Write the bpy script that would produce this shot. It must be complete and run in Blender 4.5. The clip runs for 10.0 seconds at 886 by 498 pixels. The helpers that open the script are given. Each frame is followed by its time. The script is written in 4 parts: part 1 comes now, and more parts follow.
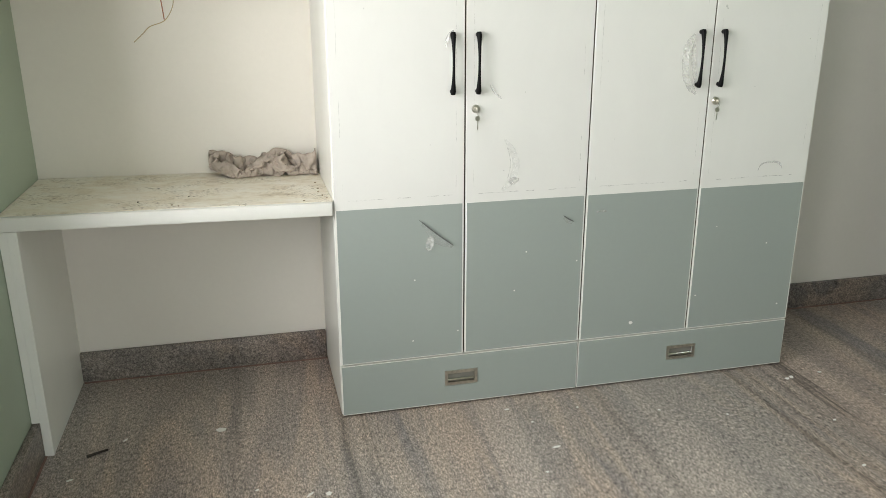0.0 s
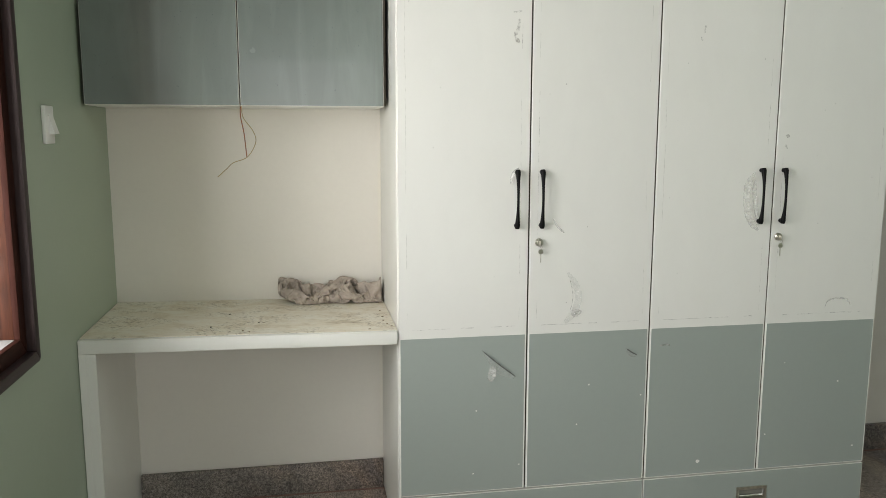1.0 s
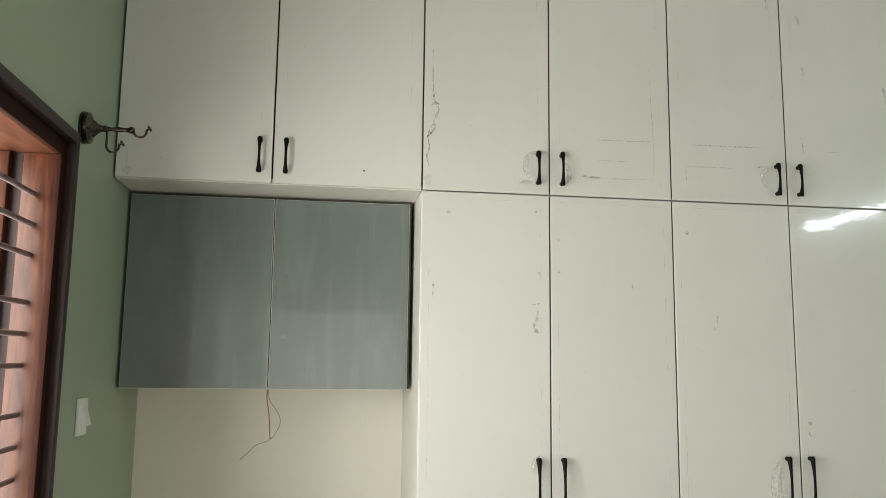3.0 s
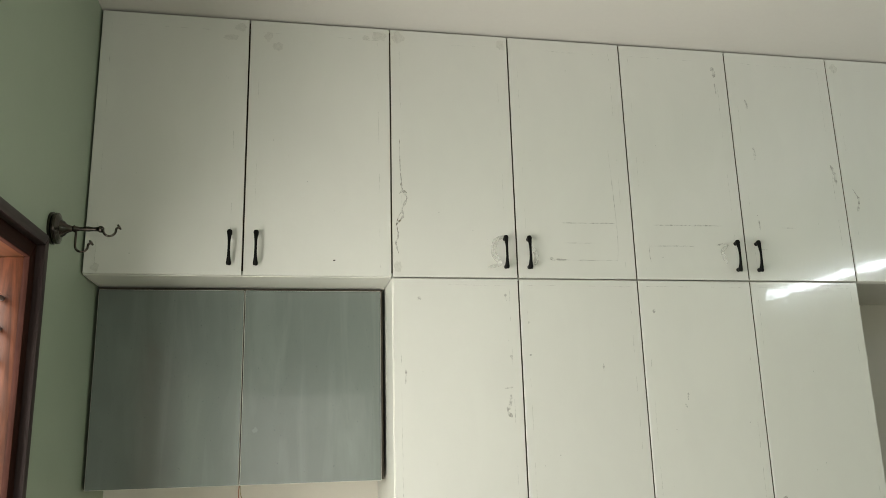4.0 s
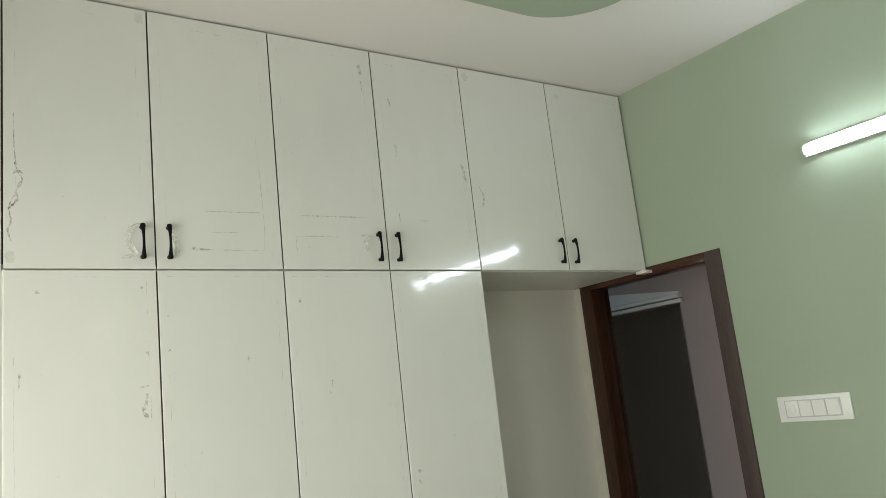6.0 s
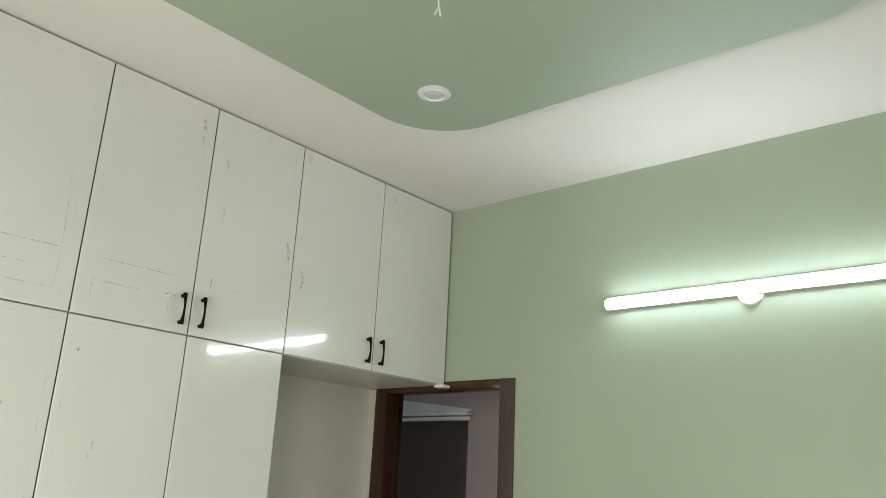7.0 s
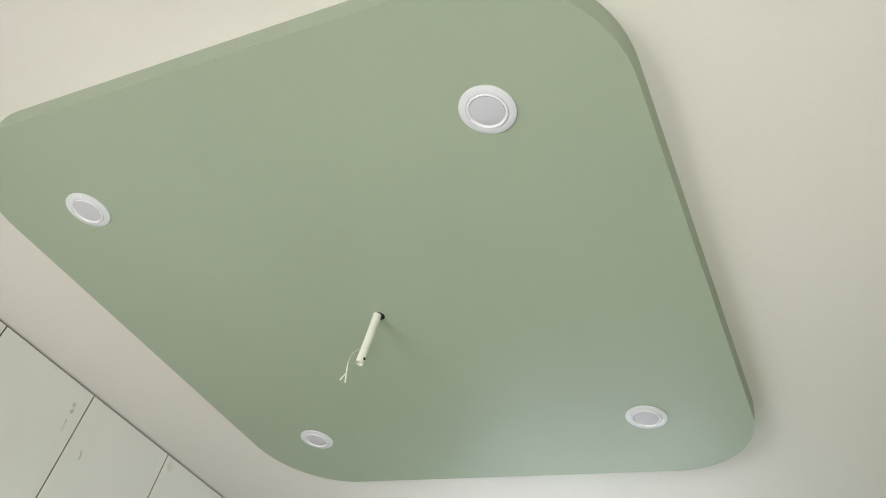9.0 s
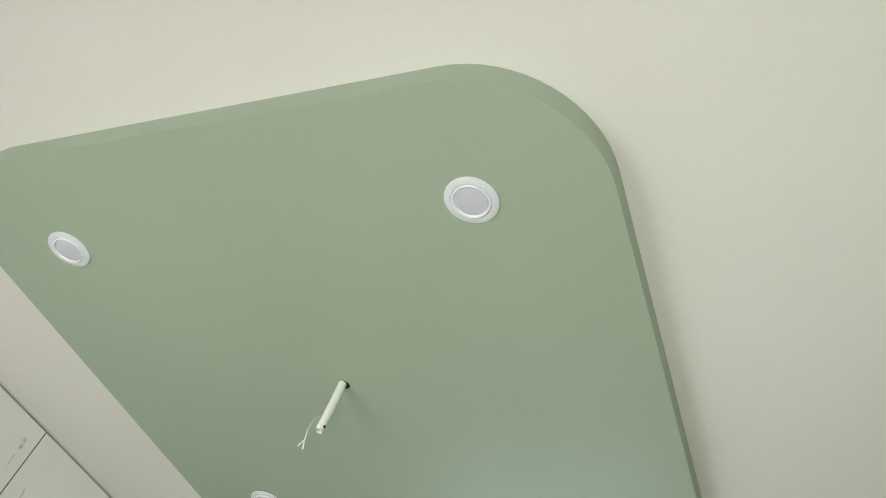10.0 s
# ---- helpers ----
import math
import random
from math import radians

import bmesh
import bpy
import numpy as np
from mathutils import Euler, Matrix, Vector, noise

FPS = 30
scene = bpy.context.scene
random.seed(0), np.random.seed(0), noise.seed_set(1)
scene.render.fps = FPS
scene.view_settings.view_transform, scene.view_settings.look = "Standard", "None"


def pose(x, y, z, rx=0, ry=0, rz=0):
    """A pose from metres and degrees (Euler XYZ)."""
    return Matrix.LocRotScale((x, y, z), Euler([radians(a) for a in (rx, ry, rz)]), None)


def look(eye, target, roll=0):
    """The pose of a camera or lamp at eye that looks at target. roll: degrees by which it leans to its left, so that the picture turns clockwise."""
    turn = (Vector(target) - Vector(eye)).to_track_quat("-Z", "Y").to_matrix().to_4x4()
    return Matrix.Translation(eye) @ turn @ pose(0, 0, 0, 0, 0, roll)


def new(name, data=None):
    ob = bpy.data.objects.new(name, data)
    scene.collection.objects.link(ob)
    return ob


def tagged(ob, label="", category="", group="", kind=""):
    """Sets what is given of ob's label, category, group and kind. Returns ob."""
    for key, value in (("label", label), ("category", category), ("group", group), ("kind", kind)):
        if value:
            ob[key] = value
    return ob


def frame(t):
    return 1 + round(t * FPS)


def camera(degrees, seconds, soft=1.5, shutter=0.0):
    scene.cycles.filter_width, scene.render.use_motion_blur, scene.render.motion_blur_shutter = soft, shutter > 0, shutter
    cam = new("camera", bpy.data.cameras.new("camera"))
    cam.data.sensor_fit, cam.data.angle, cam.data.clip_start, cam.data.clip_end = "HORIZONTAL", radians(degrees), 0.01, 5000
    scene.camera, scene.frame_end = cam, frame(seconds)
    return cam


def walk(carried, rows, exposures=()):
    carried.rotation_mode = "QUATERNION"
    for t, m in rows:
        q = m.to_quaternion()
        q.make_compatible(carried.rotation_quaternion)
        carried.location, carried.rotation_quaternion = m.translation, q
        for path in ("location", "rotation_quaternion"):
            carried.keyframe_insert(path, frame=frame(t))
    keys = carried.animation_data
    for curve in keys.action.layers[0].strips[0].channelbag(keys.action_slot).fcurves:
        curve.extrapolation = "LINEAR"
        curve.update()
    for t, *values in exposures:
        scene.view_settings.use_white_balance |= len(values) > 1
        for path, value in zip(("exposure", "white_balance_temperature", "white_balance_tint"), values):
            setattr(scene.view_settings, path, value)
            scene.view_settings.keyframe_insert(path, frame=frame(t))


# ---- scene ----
cam = camera(58.9, 10.0, soft=0.7)
PATH = [
    (0, (-0.248, -2.454, 1.39), (0.212, -0.603, 0.789), -0.1),
    (0.5, (-0.278, -2.465, 1.399), (0.089, -0.551, 0.947), 0.1),
    (1, (-0.293, -2.478, 1.422), (0.054, -0.531, 1.126), 0.1),
    (1.5, (-0.305, -2.495, 1.444), (0.039, -0.53, 1.291), 0.4),
    (2, (-0.278, -2.504, 1.525), (0.034, -0.529, 1.49), 1.0),
    (2.5, (-0.285, -2.52, 1.586), (0.002, -0.545, 1.709), 1.3),
    (2.7, (-0.29, -2.526, 1.597), (-0.008, -0.557, 1.787), 1.0),
    (3.8, (-0.31, -2.563, 1.654), (0.021, -0.638, 2.083), -0.9),
    (4, (-0.314, -2.565, 1.657), (0.051, -0.652, 2.113), -1.5),
    (4.5, (-0.279, -2.577, 1.677), (0.212, -0.7, 2.164), -4.1),
    (5, (-0.26, -2.575, 1.678), (0.423, -0.759, 2.16), -6.9),
    (5.2, (-0.239, -2.58, 1.673), (0.537, -0.798, 2.144), -7.7),
    (6.3, (-0.227, -2.562, 1.641), (1.024, -1.047, 2.014), -3.8),
    (6.5, (-0.211, -2.58, 1.661), (1.115, -1.137, 2.061), -1.6),
    (7, (-0.235, -2.555, 1.686), (1.211, -1.3, 2.265), 2.9),
    (7.5, (-0.281, -2.534, 1.711), (1.146, -1.419, 2.559), 6.4),
    (8, (-0.311, -2.537, 1.746), (1.021, -1.506, 2.825), 8.9),
    (8.5, (-0.323, -2.553, 1.761), (0.946, -1.609, 2.984), 11.4),
    (9, (-0.34, -2.574, 1.767), (0.887, -1.704, 3.085), 14.8),
    (9.5, (-0.358, -2.604, 1.761), (0.829, -1.787, 3.147), 18.5),
    (10, (-0.389, -2.6, 1.765), (0.742, -1.803, 3.209), 20.9),
]
walk(cam, [(t, look(e, g, r)) for t, e, g, r in PATH],
     exposures=[(0, 0.33, 6450, 11), (0.5, 0.14, 6450, 11), (1, -0.03, 6500, 11), (1.5, -0.10, 6650, 12), (2.5, -0.17, 6750, 10), (4, -0.14, 6950, 6), (5, -0.16, 6900, 4), (6.5, -0.08, 6800, 4), (7, 0.03, 6850, 5), (7.5, 0.01, 6950, 7), (8, 0.08, 6850, 9), (8.5, 0.06, 6700, 11), (9, 0.12, 6700, 9), (10, 0.05, 6600, 4)])

# ---- light ----
world = bpy.data.worlds.new("sky")
scene.world = world
world.use_nodes = True
wn = world.node_tree
sky = wn.nodes.new("ShaderNodeTexSky")
sky.sky_type, sky.sun_disc, sky.sun_elevation, sky.sun_rotation = "NISHITA", False, radians(50), radians(100)
wn.nodes["Background"].inputs["Strength"].default_value = 0.12
wn.links.new(sky.outputs["Color"], wn.nodes["Background"].inputs["Color"])

XL, XR, YB, YF, ZC = -0.980, 2.780, 0.53, -3.45, 3.087
WIN_Z0, WIN_Z1 = 0.925, 2.112
WIN_Y0, WIN_Y1 = -1.75, -0.496
BAL_Y0, BAL_Y1, BAL_Z0, BAL_Z = -3.2, -2.25, 0.8, 2.1      # the window opening behind the camera, in the wall on the left
SOU_X0, SOU_X1, SOU_Z = -0.8, 0.3, 2.0      # an assumed, unseen opening behind the camera for the south fill lamp


def area_lamp(name, place, target, width, height, watts, colour):
    data = bpy.data.lights.new(name, "AREA")
    data.shape, data.size, data.size_y, data.energy, data.color = "RECTANGLE", width, height, watts, colour
    lamp = new(name, data)
    lamp.matrix_world = look(place, target)
    return lamp


# daylight of the sky outside the window and the side opening, plus a south fill
WIN_YC, WIN_ZC, BAL_YC = (WIN_Y0 + WIN_Y1) / 2, (WIN_Z0 + WIN_Z1) / 2, (BAL_Y0 + BAL_Y1) / 2
area_lamp("window_daylight", (XL - 0.42, WIN_YC, WIN_ZC), (0, WIN_YC, WIN_ZC), 1.9, 1.7, 138, (1.0, 0.99, 0.97))
area_lamp("side_daylight", (XL - 0.22, BAL_YC, (BAL_Z0 + BAL_Z) / 2), (0, BAL_YC, (BAL_Z0 + BAL_Z) / 2), BAL_Y1 - BAL_Y0, BAL_Z - BAL_Z0 - 0.02, 34, (1.0, 0.99, 0.97))
# added fill from behind the camera, to brighten the desk niche
area_lamp("south_fill", ((SOU_X0 + SOU_X1) / 2, YF - 0.17, SOU_Z / 2), ((SOU_X0 + SOU_X1) / 2, 0, SOU_Z / 2), SOU_X1 - SOU_X0, SOU_Z - 0.04, 17, (1.0, 0.99, 0.98))


# ---- materials ----
def node(tree, kind, **values):
    n = tree.nodes.new(kind)
    for key, value in values.items():
        n.inputs[key.replace("_", " ")].default_value = value
    return n


def coords(tree, scale=(1, 1, 1)):
    place = tree.nodes.new("ShaderNodeNewGeometry")
    mapping = tree.nodes.new("ShaderNodeMapping")
    mapping.inputs["Scale"].default_value = scale
    tree.links.new(place.outputs["Position"], mapping.inputs["Vector"])
    return mapping.outputs["Vector"]


def noise_at(tree, vec, scale, detail=3.0, rough=0.5, warp=0.0):
    n = node(tree, "ShaderNodeTexNoise", Scale=scale, Detail=detail, Roughness=rough, Distortion=warp)
    tree.links.new(vec, n.inputs["Vector"])
    return n.outputs["Fac"]


def ramp(tree, fac, stops):
    n = tree.nodes.new("ShaderNodeValToRGB")
    while len(n.color_ramp.elements) < len(stops):
        n.color_ramp.elements.new(0.5)
    for e, (at, c) in zip(n.color_ramp.elements, stops):
        e.position = at
        e.color = (*c, 1) if not isinstance(c, float) else (c, c, c, 1)
    tree.links.new(fac, n.inputs["Fac"])
    return n.outputs["Color"]


def mix(tree, fac, a, b, mode="MIX"):
    n = tree.nodes.new("ShaderNodeMix")
    n.data_type, n.blend_type = "RGBA", mode
    for socket, value in ((n.inputs["Factor"], fac), (n.inputs["A"], a), (n.inputs["B"], b)):
        if isinstance(value, (int, float)):
            socket.default_value = value
        elif isinstance(value, tuple):
            socket.default_value = (*value, 1)
        else:
            tree.links.new(value, socket)
    return n.outputs["Result"]


def surface(name, colour=(0.5, 0.5, 0.5), rough=0.5, metal=0.0, spec=0.5, coat=0.0):
    m = bpy.data.materials.new(name)
    m.use_nodes = True
    tree = m.node_tree
    b = tree.nodes["Principled BSDF"]
    b.inputs["Base Color"].default_value = (*colour, 1)
    b.inputs["Roughness"].default_value, b.inputs["Metallic"].default_value = rough, metal
    b.inputs["Specular IOR Level"].default_value, b.inputs["Coat Weight"].default_value = spec, coat
    b.inputs["Coat Roughness"].default_value = 0.06
    return m, tree, b


def bump(tree, b, fac, strength, distance):
    n = node(tree, "ShaderNodeBump", Strength=strength, Distance=distance)
    tree.links.new(fac, n.inputs["Height"])
    tree.links.new(n.outputs["Normal"], b.inputs["Normal"])
    return n.outputs["Normal"]


def painted(name, colour, rough, stain=0.05, grain=0.0006, spec=0.35):
    """Rolled wall paint: faint blotches and an orange-peel relief."""
    m, tree, b = surface(name, colour, rough, spec=spec)
    vec = coords(tree)
    big = ramp(tree, noise_at(tree, vec, 1.7, 4, 0.6), ((0.3, 1.0 - stain), (0.7, 1.0)))
    fine = ramp(tree, noise_at(tree, vec, 55, 3), ((0.35, 0.988), (0.65, 1.0)))
    c = mix(tree, 1.0, mix(tree, 1.0, colour, big, "MULTIPLY"), fine, "MULTIPLY")
    tree.links.new(c, b.inputs["Base Color"])
    bump(tree, b, noise_at(tree, vec, 240, 2), 0.25, grain)
    return m


def laminate(name, colour, rough, stain, wave, spec=0.5, coat=0.0, streak=0.0):
    """Glossy laminate, partly under its protective film: waves and faint smears."""
    m, tree, b = surface(name, colour, rough, spec=spec, coat=coat)
    b.inputs["Coat Roughness"].default_value = 0.018
    vec = coords(tree)
    info = tree.nodes.new("ShaderNodeObjectInfo")
    tone = ramp(tree, info.outputs["Random"], ((0.0, 0.96), (1.0, 1.0)))
    smear = ramp(tree, noise_at(tree, coords(tree, (3, 3, 1.6)), 1.6, 6, 0.62, 0.6), ((0.36, 1.0 - stain), (0.66, 1.0)))
    specks = ramp(tree, noise_at(tree, vec, 130, 2), ((0.22, 1.0 - 3 * stain), (0.28, 1.0)))
    c = mix(tree, 1.0, mix(tree, 1.0, mix(tree, 1.0, colour, smear, "MULTIPLY"), specks, "MULTIPLY"), tone, "MULTIPLY")
    tree.links.new(c, b.inputs["Base Color"])
    r = ramp(tree, noise_at(tree, vec, 5, 5, 0.6), ((0.3, rough * 0.85), (0.75, rough * 1.3)))
    tree.links.new(r, b.inputs["Roughness"])
    if streak:      # upright wipe marks in the film
        wiped = ramp(tree, noise_at(tree, coords(tree, (13, 13, 1.6)), 1.0, 4, 0.55, 0.9), ((0.46, 1.0), (0.68, 1.0 + streak)))
        c = mix(tree, 1.0, c, wiped, "MULTIPLY")
        tree.links.new(c, b.inputs["Base Color"])
    slow, quick = noise_at(tree, coords(tree, (1, 1, 0.7)), 14, 0.6, 0.5, 0.6), noise_at(tree, vec, 34, 0.0, 0.5, 0.8)
    n = bump(tree, b, mix(tree, 0.25, slow, quick), wave, 0.004)
    if coat:
        tree.links.new(n, b.inputs["Coat Normal"])
    return m


def timber(name, dark, light, along, rough=0.3, coat=0.3, spec=0.3):
    """Varnished wood with its grain along one axis."""
    m, tree, b = surface(name, light, rough, spec=spec, coat=coat)
    squeeze = tuple(1.3 if i == along else 16 for i in range(3))
    vec = coords(tree, squeeze)
    g = noise_at(tree, vec, 2.2, 7, 0.65, 1.4)
    fine = noise_at(tree, vec, 14, 3)
    c = ramp(tree, g, ((0.28, dark), (0.72, light)))
    c = mix(tree, 1.0, c, ramp(tree, fine, ((0.3, 0.75), (0.7, 1.0))), "MULTIPLY")
    tree.links.new(c, b.inputs["Base Color"])
    bump(tree, b, fine, 0.2, 0.0008)
    return m


def granite(name, lift=1.0):
    """Brown-grey granite with bands and dark veins that run along y, fine crystals all over."""
    m, tree, b = surface(name, (0.2, 0.18, 0.17), 0.42, spec=0.4)
    vec = coords(tree, (1, 0.12, 1))
    bands = noise_at(tree, vec, 3.0, 5, 0.6, 0.5)
    c = ramp(tree, bands, ((0.36, (0.185 * lift, 0.178 * lift, 0.178 * lift)), (0.47, (0.335 * lift, 0.290 * lift, 0.250 * lift)), (0.54, (0.245 * lift, 0.225 * lift, 0.210 * lift)), (0.63, (0.330 * lift, 0.295 * lift, 0.265 * lift))))
    tint = ramp(tree, noise_at(tree, coords(tree, (1, 0.3, 1)), 1.3, 2), ((0.4, (1.10, 0.99, 0.92)), (0.6, (1.02, 1.0, 0.97))))
    c = mix(tree, 1.0, c, tint, "MULTIPLY")
    place = tree.nodes.new("ShaderNodeSeparateXYZ")
    tree.links.new(coords(tree), place.inputs[0])
    drift = node(tree, "ShaderNodeMapRange", **{"From_Min": 0.0, "From_Max": 1.0, "To_Min": -0.075, "To_Max": 0.075})
    tree.links.new(noise_at(tree, coords(tree, (6, 0.8, 1)), 1.6, 7, 0.75), drift.inputs["Value"])
    across = tree.nodes.new("ShaderNodeMath")
    tree.links.new(place.outputs["X"], across.inputs[0])
    tree.links.new(drift.outputs["Result"], across.inputs[1])
    span = node(tree, "ShaderNodeMapRange", **{"From_Min": -1.0, "From_Max": 3.0, "To_Min": 0.0, "To_Max": 1.0})
    tree.links.new(across.outputs[0], span.inputs["Value"])
    stops = [(0.0, 1.0)]
    for x, w, deep in ((-0.36, 0.022, 0.72), (0.0, 0.026, 0.52), (0.06, 0.012, 0.70), (0.93, 0.020, 0.66), (1.50, 0.020, 0.52), (1.58, 0.010, 0.60), (1.66, 0.014, 0.58), (2.15, 0.024, 0.58)):
        stops += [((x + 1 - w) / 4, 1.0), ((x + 1) / 4, deep), ((x + 1 + w) / 4, 1.0)]
    c = mix(tree, 1.0, c, ramp(tree, span.outputs["Result"], stops + [(1.0, 1.0)]), "MULTIPLY")
    veins = ramp(tree, noise_at(tree, coords(tree, (1, 0.05, 1)), 6, 4, 0.7, 0.7), ((0.31, 0.12), (0.39, 1.0)))
    c = mix(tree, 0.9, c, veins, "MULTIPLY")
    grit = noise_at(tree, coords(tree, (1, 0.36, 1)), 210, 3, 0.85)
    c = mix(tree, 1.0, c, ramp(tree, grit, ((0.34, 0.30), (0.5, 0.95), (0.66, 1.8))), "MULTIPLY")
    flecks = noise_at(tree, coords(tree, (1, 0.45, 1)), 95, 4, 0.8)
    c = mix(tree, 0.7, c, ramp(tree, flecks, ((0.36, 0.35), (0.5, 1.0), (0.64, 1.45))), "MULTIPLY")
    tree.links.new(c, b.inputs["Base Color"])
    bump(tree, b, grit, 0.3, 0.001)
    return m


def dusty_top(name):
    """Pale desk top under dust, sawdust and smears."""
    m, tree, b = surface(name, (0.6, 0.57, 0.48), 0.5)
    vec = coords(tree)
    dirt = noise_at(tree, coords(tree, (1, 1.4, 1)), 9, 9, 0.75)
    c = ramp(tree, dirt, ((0.34, (0.58, 0.50, 0.36)), (0.46, (0.76, 0.70, 0.57)), (0.6, (0.82, 0.79, 0.69))))
    clumps = noise_at(tree, coords(tree, (1, 1.5, 1)), 5, 3)
    crumbs = noise_at(tree, coords(tree, (1, 1.8, 1)), 75, 5, 0.8, 0.4)
    marks = mix(tree, 1.0, ramp(tree, crumbs, ((0.40, 1.0), (0.46, 0.0))), ramp(tree, clumps, ((0.42, 0.0), (0.58, 1.0))), "MULTIPLY")
    c = mix(tree, marks, c, (0.22, 0.17, 0.10))
    tree.links.new(c, b.inputs["Base Color"])
    bump(tree, b, noise_at(tree, vec, 90, 4), 0.4, 0.001)
    return m


def cloth_stuff(name, colour):
    m, tree, b = surface(name, colour, 0.9, spec=0.1)
    vec = coords(tree)
    c = mix(tree, 1.0, colour, ramp(tree, noise_at(tree, vec, 25, 5, 0.6), ((0.3, 0.72), (0.7, 1.08))), "MULTIPLY")
    tree.links.new(c, b.inputs["Base Color"])
    v = tree.nodes.new("ShaderNodeTexVoronoi")
    v.feature = "F1"
    v.inputs["Scale"].default_value = 48
    tree.links.new(vec, v.inputs["Vector"])
    bump(tree, b, v.outputs["Distance"], 0.55, 0.006)
    return m


def worn_metal(name, colour, rough, metal=1.0):
    m, tree, b = surface(name, colour, rough, metal)
    vec = coords(tree)
    c = mix(tree, 1.0, colour, ramp(tree, noise_at(tree, vec, 60, 4), ((0.3, 0.7), (0.7, 1.05))), "MULTIPLY")
    tree.links.new(c, b.inputs["Base Color"])
    return m


def glowing(name, colour, strength):
    m = bpy.data.materials.new(name)
    m.use_nodes = True
    b = m.node_tree.nodes["Principled BSDF"]
    b.inputs["Base Color"].default_value = (0.8, 0.8, 0.8, 1)
    b.inputs["Emission Color"].default_value, b.inputs["Emission Strength"].default_value = (*colour, 1), strength
    return m


def see_through(name, colour, cover, rough, lo=0.3, hi=0.7, least=0.35):
    """Thin torn film or residue: partly clear."""
    m, tree, b = surface(name, colour, rough)
    a = ramp(tree, noise_at(tree, coords(tree), 70, 4, 0.6), ((lo, cover * least), (hi, min(1.0, cover * 1.4))))
    tree.links.new(a, b.inputs["Alpha"])
    return m


GREEN = painted("sage_green_paint", (0.362, 0.425, 0.328), 0.45)
CREAM = painted("cream_wall_paint", (0.79, 0.755, 0.68), 0.6)
CEIL = painted("white_ceiling_paint", (0.765, 0.735, 0.700), 0.7, 0.02, 0.0003)
LILAC = painted("lilac_grey_paint", (0.44, 0.35, 0.33), 0.6)
DARKROOM = painted("dark_room_paint", (0.6, 0.55, 0.5), 0.8)
WHITE = laminate("white_laminate", (0.74, 0.735, 0.695), 0.15, 0.03, 0.15, 0.35, 0.6)
EDGE = laminate("white_edge_band", (0.80, 0.795, 0.74), 0.35, 0.03, 0.02)
GREY = painted("grey_laminate", (0.305, 0.342, 0.314), 0.30, 0.04, 0.0002, 0.5)
GREYGLOSS = laminate("grey_gloss_laminate", (0.176, 0.204, 0.188), 0.22, 0.10, 0.05, 0.5, 0.25, 0.16)
# both boards are coloured dark to put shade into the door gaps
CARCASS = painted("cabinet_board", (0.10, 0.085, 0.066), 0.8)
SEAMSHADE = painted("seam_shade_board", (0.18, 0.155, 0.12), 0.8)
TOP = dusty_top("dusty_desk_top")
FLOOR = granite("floor_granite", 1.18)
SKIRT = granite("skirting_granite", 0.75)
MORTAR = painted("reddish_mortar", (0.27, 0.17, 0.14), 0.9, 0.3)
JAMB = timber("red_varnished_wood", (0.022, 0.007, 0.004), (0.112, 0.035, 0.016), 2, 0.38, 0.0, 0.30)
JAMBY = timber("red_varnished_wood_across", (0.040, 0.013, 0.007), (0.190, 0.066, 0.030), 1, 0.34, 0.15, 0.40)
TRIM = timber("dark_brown_painted_wood", (0.030, 0.020, 0.020), (0.062, 0.042, 0.041), 2, 0.45, 0.0, 0.15)
FRAMEWOOD = timber("dark_red_frame_wood", (0.022, 0.009, 0.007), (0.050, 0.018, 0.013), 2, 0.5, 0.0, 0.03)
FRAMEWOODY = timber("dark_red_frame_wood_across", (0.022, 0.009, 0.007), (0.050, 0.018, 0.013), 1, 0.5, 0.0, 0.03)
TRIMY = timber("dark_brown_painted_wood_across", (0.030, 0.020, 0.020), (0.062, 0.042, 0.041), 1, 0.45, 0.0, 0.15)
# door wood lightened towards mauve: the jamb's reflected light is put into the colour
MAUVE = timber("mauve_sheen_wood", (0.070, 0.050, 0.050), (0.098, 0.070, 0.068), 2, 0.5, 0.0, 0.2)
DOORWOOD = timber("dark_stained_wood", (0.028, 0.011, 0.007), (0.085, 0.032, 0.018), 2, 0.28)
DOORWOODY = timber("dark_stained_wood_across", (0.028, 0.011, 0.007), (0.085, 0.032, 0.018), 1, 0.28)
SILL = painted("dusty_stone_sill", (0.42, 0.41, 0.40), 0.6, 0.4)
STEEL = worn_metal("window_bar_steel", (0.20, 0.155, 0.155), 0.35, 0.2)
BLACK, _, _ = surface("black_handle_enamel", (0.004, 0.004, 0.004), 0.5, spec=0.12)
DARKMETAL, _, _ = surface("dull_metal", (0.24, 0.23, 0.20), 0.4)
MODULE, _, _ = surface("grey_plastic_frame", (0.55, 0.55, 0.54), 0.4)
CHROME = worn_metal("nickel_plate", (0.60, 0.575, 0.51), 0.30)
BRONZE = worn_metal("antique_brass", (0.085, 0.074, 0.064), 0.24)
PLASTIC, _, _ = surface("white_plastic", (0.80, 0.80, 0.77), 0.3)
LAMPRIM, _, _ = surface("white_lamp_rim", (0.70, 0.71, 0.76), 0.35)
RING, _, _ = surface("glossy_lamp_ring", (0.82, 0.82, 0.86), 0.12)
LENS, _, _ = surface("frosted_lamp_cover", (0.56, 0.56, 0.62), 0.5)
ENAMEL, _, _ = surface("white_pipe_enamel", (0.80, 0.80, 0.74), 0.35)
HOLE, _, _ = surface("black_hole", (0.004, 0.004, 0.004), 0.9)
WIRE_RED, _, _ = surface("orange_wire", (0.30, 0.12, 0.06), 0.5)
